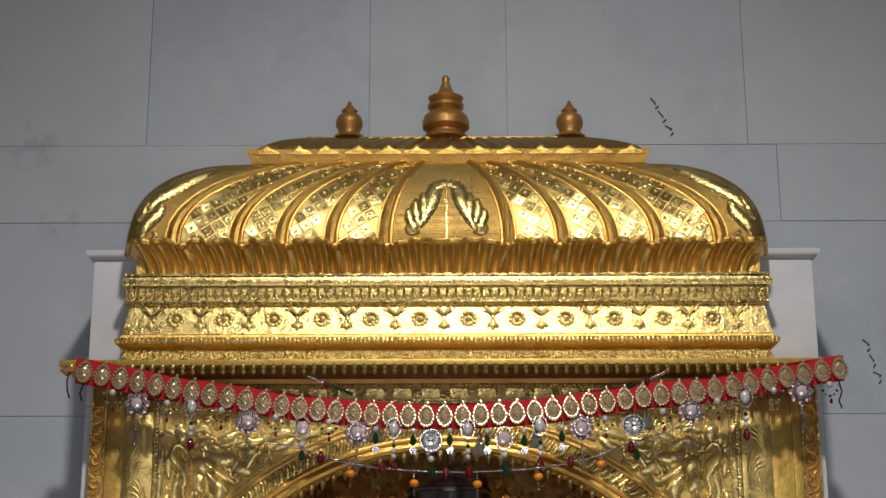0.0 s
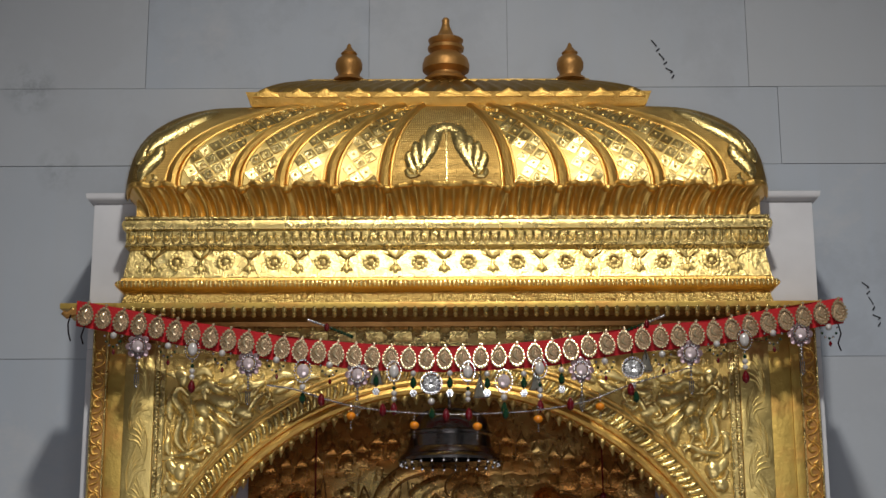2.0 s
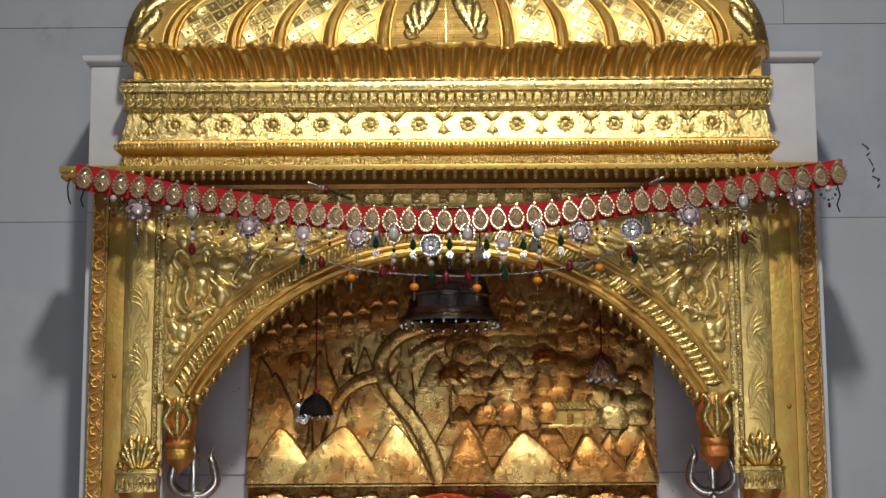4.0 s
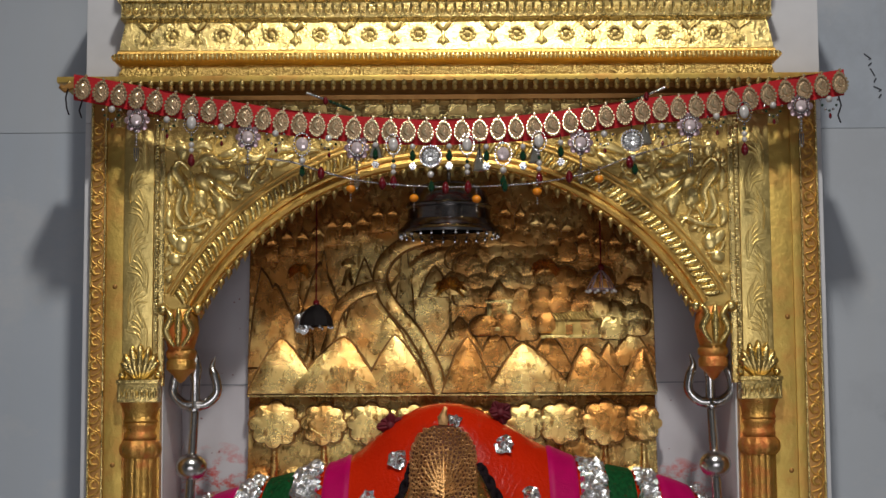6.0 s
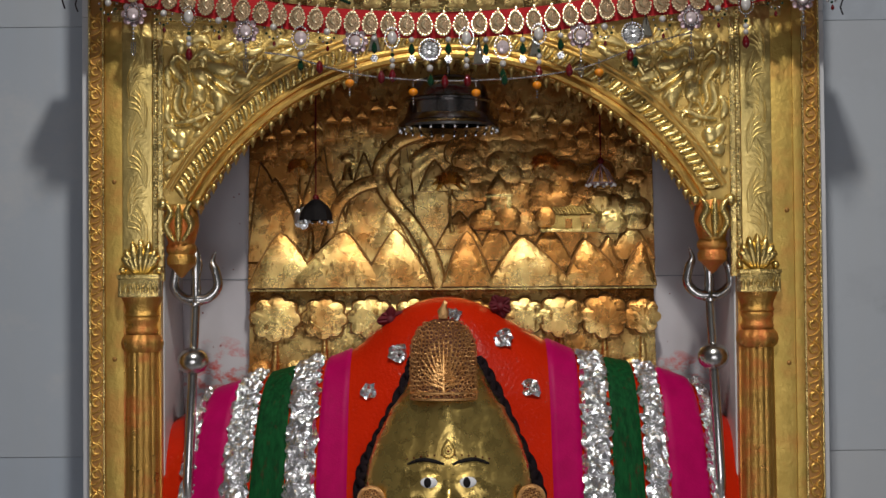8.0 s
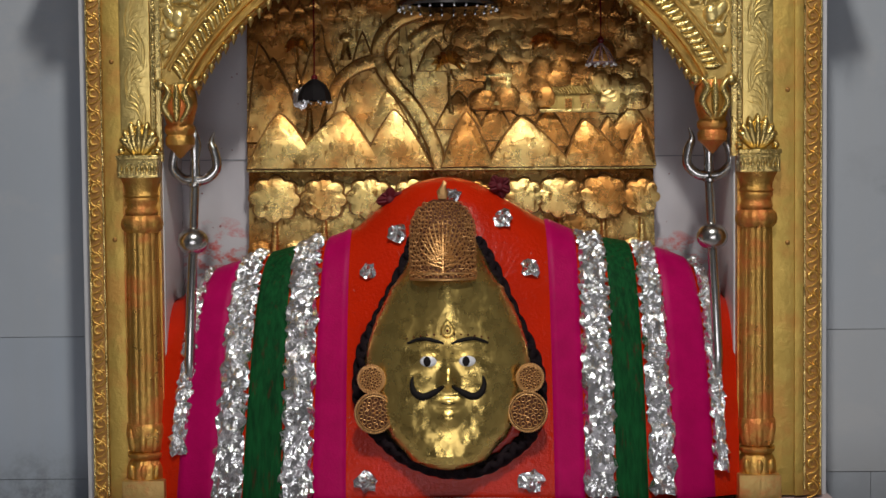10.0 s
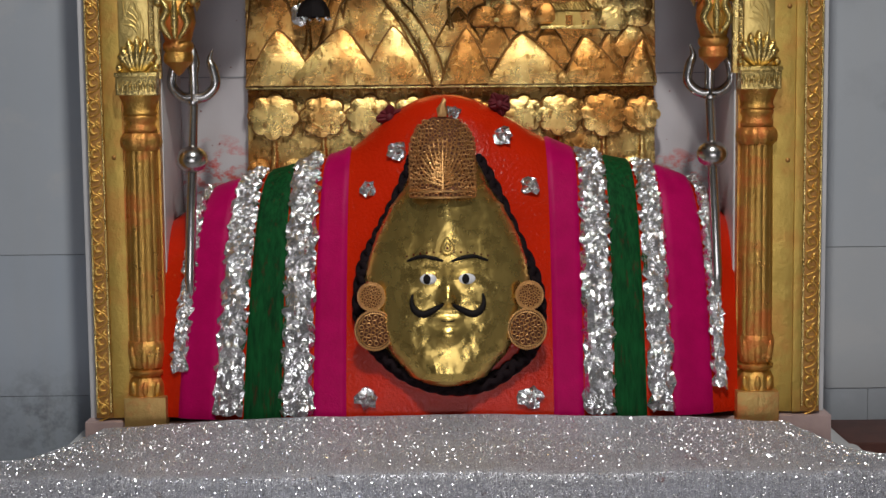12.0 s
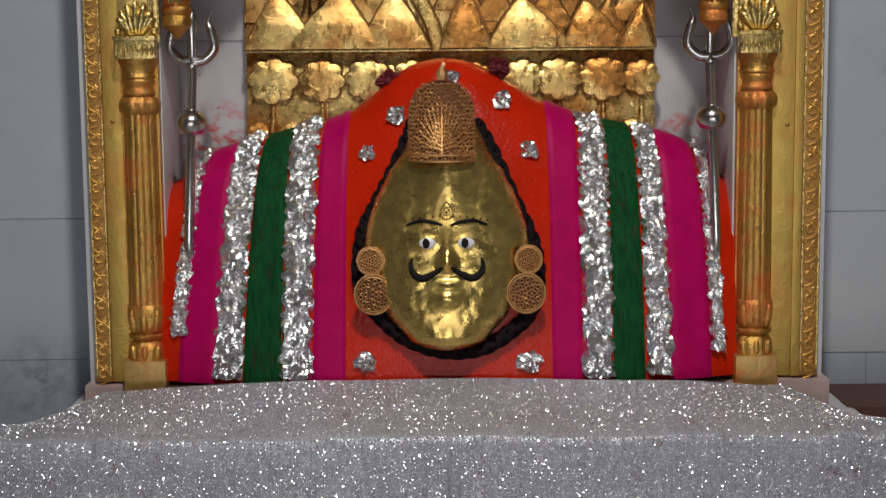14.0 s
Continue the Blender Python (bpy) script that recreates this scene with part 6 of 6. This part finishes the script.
for i in range(6):
    t = math.pi * i / 3
    M_CLUSTER.ball(0.0042 * math.cos(t), 0, 0.0042 * math.sin(t), 0.0026, 6, 4)
M_CLUSTER = M_CLUSTER.ball(0, -0.002, 0, 0.0026, 6, 4).mesh("bead_flower", SILVER, 40)
M_BUGLE = Geo().tube([(0, 0, 0.0), (0, 0, -0.018)], 0.0009, 6).mesh("bugle_bead", SILVER, 40)
M_CONE = Geo().lathe([(0.0135, -0.018), (0.0125, -0.0175), (0.001, 0.018)], 0, 0, 0, 8).mesh("mirror_cone", plain("champagne_mirror", (0.80, 0.76, 0.62), 0.12, 0.9, vary=0.3, scale=120), 0)


def hang(parent, me, x, z, y=0.0, s=1.0):
    o = new(me.name, me)
    o.location, o.scale = (x, TY - 0.004 + y, z), (s, s, s)
    o.parent = parent
    o.matrix_parent_inverse = Matrix.Translation(parent.location).inverted()
    return o


def pendant(x, z, label):
    """A part of the garland that carries its beads: the thread itself."""
    top = sag(x) - 0.018
    return part("pendant", Geo().tube([(x, TY - 0.002, top), (x, TY - 0.003, min(z, top - 0.004))], 0.0009, 5), CORD, toran, label)


def chain(p, x, z, n, step=0.0052):
    for k in range(n):
        hang(p, M_TINY, x, z - k * step)


for x, z in ((-0.477, 1.884), (-0.303, 1.856), (-0.133, 1.838), (0.216, 1.844), (0.387, 1.870), (0.561, 1.900)):
    p = pendant(x, z, "pink crystal medallion with a beaded tassel")
    hang(p, M_PETALS, x, z, 0.003)
    hang(p, M_FRAME, x, z)
    hang(p, M_GEM, x, z - 0.001)
    chain(p, x, z - 0.019, 5)
    for dx in (-0.003, 0.0, 0.003):
        hang(p, M_BUGLE, x + dx, z - 0.044)
    hang(p, M_TINY, x, z - 0.064)
for x, z, red in ((-0.391, 1.878, 1), (-0.076, 1.842, 2), (0.039, 1.841, 0), (0.151, 1.846, 1), (0.472, 1.890, 1)):
    p = pendant(x, z, "oval pearl drop with beads below")
    hang(p, M_OVALFRAME, x, z)
    hang(p, M_PEARLDROP, x, z)
    chain(p, x, z - 0.019, 1)
    hang(p, M_DARK, x, z - 0.026, s=1.4)
    hang(p, M_PEARL, x, z - 0.034, s=0.85)
    hang(p, M_PEARL, x, z - 0.043, s=0.8)
    if red:
        hang(p, M_REDDROP, x, z - 0.058)
for x, z in ((-0.218, 1.843), (0.095, 1.826)):
    p = pendant(x, z, "oval pink gem in a silver bead ring")
    hang(p, M_OVALFRAME, x, z, s=1.15)
    hang(p, M_GEM, x, z, s=1.15)
    hang(p, M_PEARL, x, z - 0.025)
    hang(p, M_GREENDROP, x, z - 0.042)
for x, z in ((-0.018, 1.823), (0.296, 1.846)):
    p = pendant(x, z, "bright round cut-glass jewel in a bead ring")
    hang(p, M_JEWELRING, x, z)
    hang(p, M_JEWELPETAL, x, z)
    hang(p, M_PEARL, x, z - 0.028)
for x, z in ((-0.516, 1.901), (-0.430, 1.884), (-0.345, 1.872), (-0.260, 1.861), (-0.177, 1.853), (0.253, 1.857), (0.343, 1.868), (0.429, 1.884), (0.518, 1.901), (0.606, 1.910)):
    p = pendant(x, z, "pearl with loops of small dark beads")
    hang(p, M_PEARL, x, z)
    for k in range(7):
        t = math.pi * (k + 0.5) / 7
        hang(p, M_DARK if k % 2 else M_TINY, x + 0.014 * math.cos(t), z + 0.004 - 0.022 * math.sin(t), s=0.9)
    hang(p, M_REDDROP, x + 0.001, z - 0.026, s=0.45)
for x, z in ((-0.104, 1.838), (-0.046, 1.835), (0.011, 1.835), (0.069, 1.834), (0.126, 1.834), (0.185, 1.840)):
    p = pendant(x, z, "green drop and silver bead flower below a pearl")
    hang(p, M_PEARL, x, z + 0.004, s=0.85)
    hang(p, M_GREENDROP, x, z - 0.011)
    hang(p, M_CLUSTER, x, z - 0.027)
for x, z in ((0.058, 1.820), (-0.104, 1.842), (0.146, 1.832), (0.318, 1.860)):
    p = pendant(x, z, "small mirrored paper cone")
    hang(p, M_CONE, x, z, 0.008)
for x, z, s in ((-0.586, 1.935, -1), (-0.566, 1.930, 1), (0.622, 1.915, 1)):
    ends = Geo().tube([(x, TY, z), (x + 0.003 * s, TY - 0.002, z - 0.015), (x - 0.002, TY, z - 0.03), (x + 0.002, TY, z - 0.042)], 0.0013, 5)
    part("loose_thread", ends, CORD, toran, "dark loose tying thread")

bs = thing("bead_string", 0.05, TY - 0.012, 1.80, "thin silver bead string with red, green and orange drops", "bead string")
LINE = curve([(-0.272, 1.820), (-0.232, 1.814), (-0.188, 1.800), (-0.139, 1.787), (-0.082, 1.779), (0.006, 1.774), (0.095, 1.776), (0.156, 1.781), (0.227, 1.795), (0.294, 1.820), (0.383, 1.845)], 170)
part("thread", Geo().tube([(x, TY - 0.012, z) for x, z in LINE], 0.0007, 5), SILVER, bs)
for x, z in LINE:
    hang(bs, M_TINY, x, z, -0.008, 0.72)
for x, z in ((-0.142, 1.772), (-0.044, 1.757), (0.053, 1.755), (0.147, 1.766), (0.243, 1.785)):
    hang(bs, M_ORANGE, x, z, -0.008)
    for k in (1, 2, 3):
        hang(bs, M_TINY, x, z + 0.005 + 0.0045 * k, -0.008, 0.7)
        hang(bs, M_TINY, x, z - 0.005 - 0.0045 * k, -0.008, 0.7)
for x, z, me in ((-0.188, 1.797, M_REDDROP), (-0.093, 1.781, M_REDDROP), (-0.017, 1.774, M_GREENDROP), (0.005, 1.773, M_REDDROP), (0.040, 1.774, M_REDDROP), (0.097, 1.774, M_GREENDROP), (0.197, 1.789, M_REDDROP), (0.291, 1.811, M_REDDROP), (0.299, 1.799, M_GREENDROP)):
    hang(bs, me, x, z, -0.010)
for pts in ([(-0.211, 1.926), (-0.179, 1.914), (-0.143, 1.899)], [(0.349, 1.931), (0.318, 1.918), (0.282, 1.905)]):
    s = thing("bead_strand", pts[1][0], TY, pts[1][1], "short strand of white and coloured beads over the garland", "bead strand", "short bead strands")
    part("thread", Geo().tube([(x, TY + 0.006, z) for x, z in pts], 0.0008, 5), SILVER, s)
    for k, (x, z) in enumerate(curve(pts, 16)):
        hang(s, M_TINY if k < 9 else M_DARK, x, z, 0.008, 1.2)
    hang(s, M_REDDROP, lerp(pts[0][0], pts[1][0], 0.9), pts[1][1], 0.006, 0.7)

# ---- glittering altar cloth ----
rnd = random.Random(3)


def back_z(x):
    a = abs(x - 0.0)
    if a < 0.54:
        return 0.937 - 0.016 * (a / 0.54) ** 2
    return 0.921 - 0.053 * min(1, (a - 0.54) / 0.17) ** 0.75 - 0.012 * max(0, a - 0.71)


def back_edge(x):
    """Height and depth of the cloth's back edge, which lies on the foot of the mound."""
    f = min(1.0, max(0.0, (0.50 - abs(x)) / 0.06))
    f = f * f * (3 - 2 * f)
    z, y = back_z(x) + 0.003 * f, lerp(-0.088, -0.094, f)
    side = min(1.0, max(0.0, (abs(x) - 0.57) / 0.2))
    y2 = lerp(y, 0.205, side)
    return EYE[2] - (EYE[2] - z) * (2.5 + y2) / (2.5 + y), y2


def cloth(i, j):
    x = lerp(-1.15, 1.15, i)
    wr = 0.0025 * noise.noise((x * 6, j * 3, 0.3)) + 0.0012 * noise.noise((x * 22, j * 9, 2))
    if j < 0.45:
        t = j / 0.45
        zb, y0 = back_edge(x)
        y = lerp(y0, -0.312, t)
        z = lerp(zb, 0.902, t ** 0.8) + wr * (1 + 2 * t)
        return (x, y, z)
    t = (j - 0.45) / 0.55
    crease = 0.007 * math.exp(-((x - 0.012) / 0.006) ** 2) * min(1, t * 6)
    bend = min(1, t / 0.06)
    return (x, -0.312 - crease - 0.012 * math.sin(bend * math.pi / 2) + 2 * wr * t + 0.004 * math.sin(x * 9) * t, 0.902 + wr * 3 - 0.012 * (1 - math.cos(bend * math.pi / 2)) - 0.60 * max(0, t - 0.03))


g = Geo().grid(cloth, 460, 60)
g.grid(lambda i, j: (cloth(i, 0)[0], cloth(i, 0)[1] + 0.02 * j, cloth(i, 0)[2] - 0.05 * j), 200, 1)
drape = thing("altar_cloth", 0, -0.2, 0.89, "silver glitter cloth with brownish stains draped over the altar", "cloth")
part("fabric", g, GLITTER, drape, smooth=70)
flakes = Geo()
q = random.Random(17)
for _ in range(230000):
    u = q.uniform(0.12, 0.88)
    w = q.uniform(0.005, 0.44) if q.random() < 0.42 else q.uniform(0.465, 0.64)
    if 0.34 < w < 0.45 and q.random() < 0.6:
        continue
    a = Vector(cloth(u, w))
    n = (Vector((0, -0.55, 0.45)) + Vector((q.uniform(-1, 1), q.uniform(-1, 1), q.uniform(-1, 1))) * 0.58).normalized()
    sx = n.cross(Vector((0.3, 0.2, 1))).normalized()
    sz = n.cross(sx)
    r = 0.00036 + 0.0009 * q.random() ** 4
    c = a + Vector((0, -0.0022, 0.0016))
    flakes.add([tuple(c + sx * r), tuple(c + sz * r), tuple(c - sx * r), tuple(c - sz * r)], [(0, 1, 2, 3)])
part("glitter", flakes, FLAKE, drape, "sparkling silver glitter", smooth=0, kind="stuff")
box = thing("wooden_board", 0.80, 0.12, 0.85, "dark reddish wooden board standing beside the shrine", "board")
part("plank", Geo().box(0.665, 0.98, 0.02, 0.20, 0.80, 0.862, 0.004), WOOD, box)

# ---- ink marks on the wall, unreadable ----
for nm, x, z, dx, dz, n in (("ink_mark", 0.395, 2.510, 0.033, -0.066, 6), ("ink_mark", 0.757, 2.048, 0.02, -0.072, 6)):
    mk = thing(nm, x, WY - 0.002, z, "short slanting row of black handwritten marks on the wall", "writing", "ink marks on the wall")
    r = random.Random(int(x * 100))
    for k in range(n):
        cx, cz = x + dx * k / (n - 1), z + dz * k / (n - 1)
        a = r.uniform(-0.5, 0.5) + (0.8 if k % 2 else -0.6)
        ln = 0.0075 if k % 2 == 0 else 0.004
        part("stroke", Geo().tube([(cx - ln * math.cos(a), WY - 0.0008, cz - ln * math.sin(a)), (cx + ln * math.cos(a), WY - 0.0008, cz + ln * math.sin(a))], 0.0012, 5), INK, mk)
        if k % 2 == 0:
            part("stroke", Geo().tube([(cx + ln * math.cos(a), WY - 0.0008, cz + ln * math.sin(a)), (cx + 0.002, WY - 0.0008, cz - 0.006)], 0.001, 5), INK, mk)

# ---- marble slabs of the back wall ----
JZ = (0.0, 0.30, 0.914, 1.166, 1.919, 2.275, 2.424, 3.03, 3.64, 4.2)
JX = {6: (-0.548, -0.135, 0.122, 0.568), 4: (-1.05, -0.30, 0.45, 1.2), 5: (-0.95, -0.2, 0.62), 3: (-1.3, -0.2, 0.9), 2: (-1.1, 0.2, 1.0)}
for k in range(len(JZ) - 1):
    cuts = [-3.2, -2.4, -1.62] + [c for c in JX.get(k, (-0.8 + 0.2 * (k % 2), 0.0, 0.75))] + [1.62, 2.4, 3.2]
    for a, b in zip(cuts[:-1], cuts[1:]):
        part("slab", Geo().box(a + 0.0005, b - 0.0005, WY - 0.0005 + 0.0008 * ((k * 7 + int(b * 10)) % 3), WY + 0.004, JZ[k] + 0.0006, JZ[k + 1] - 0.0006), WALL, north, smooth=0)
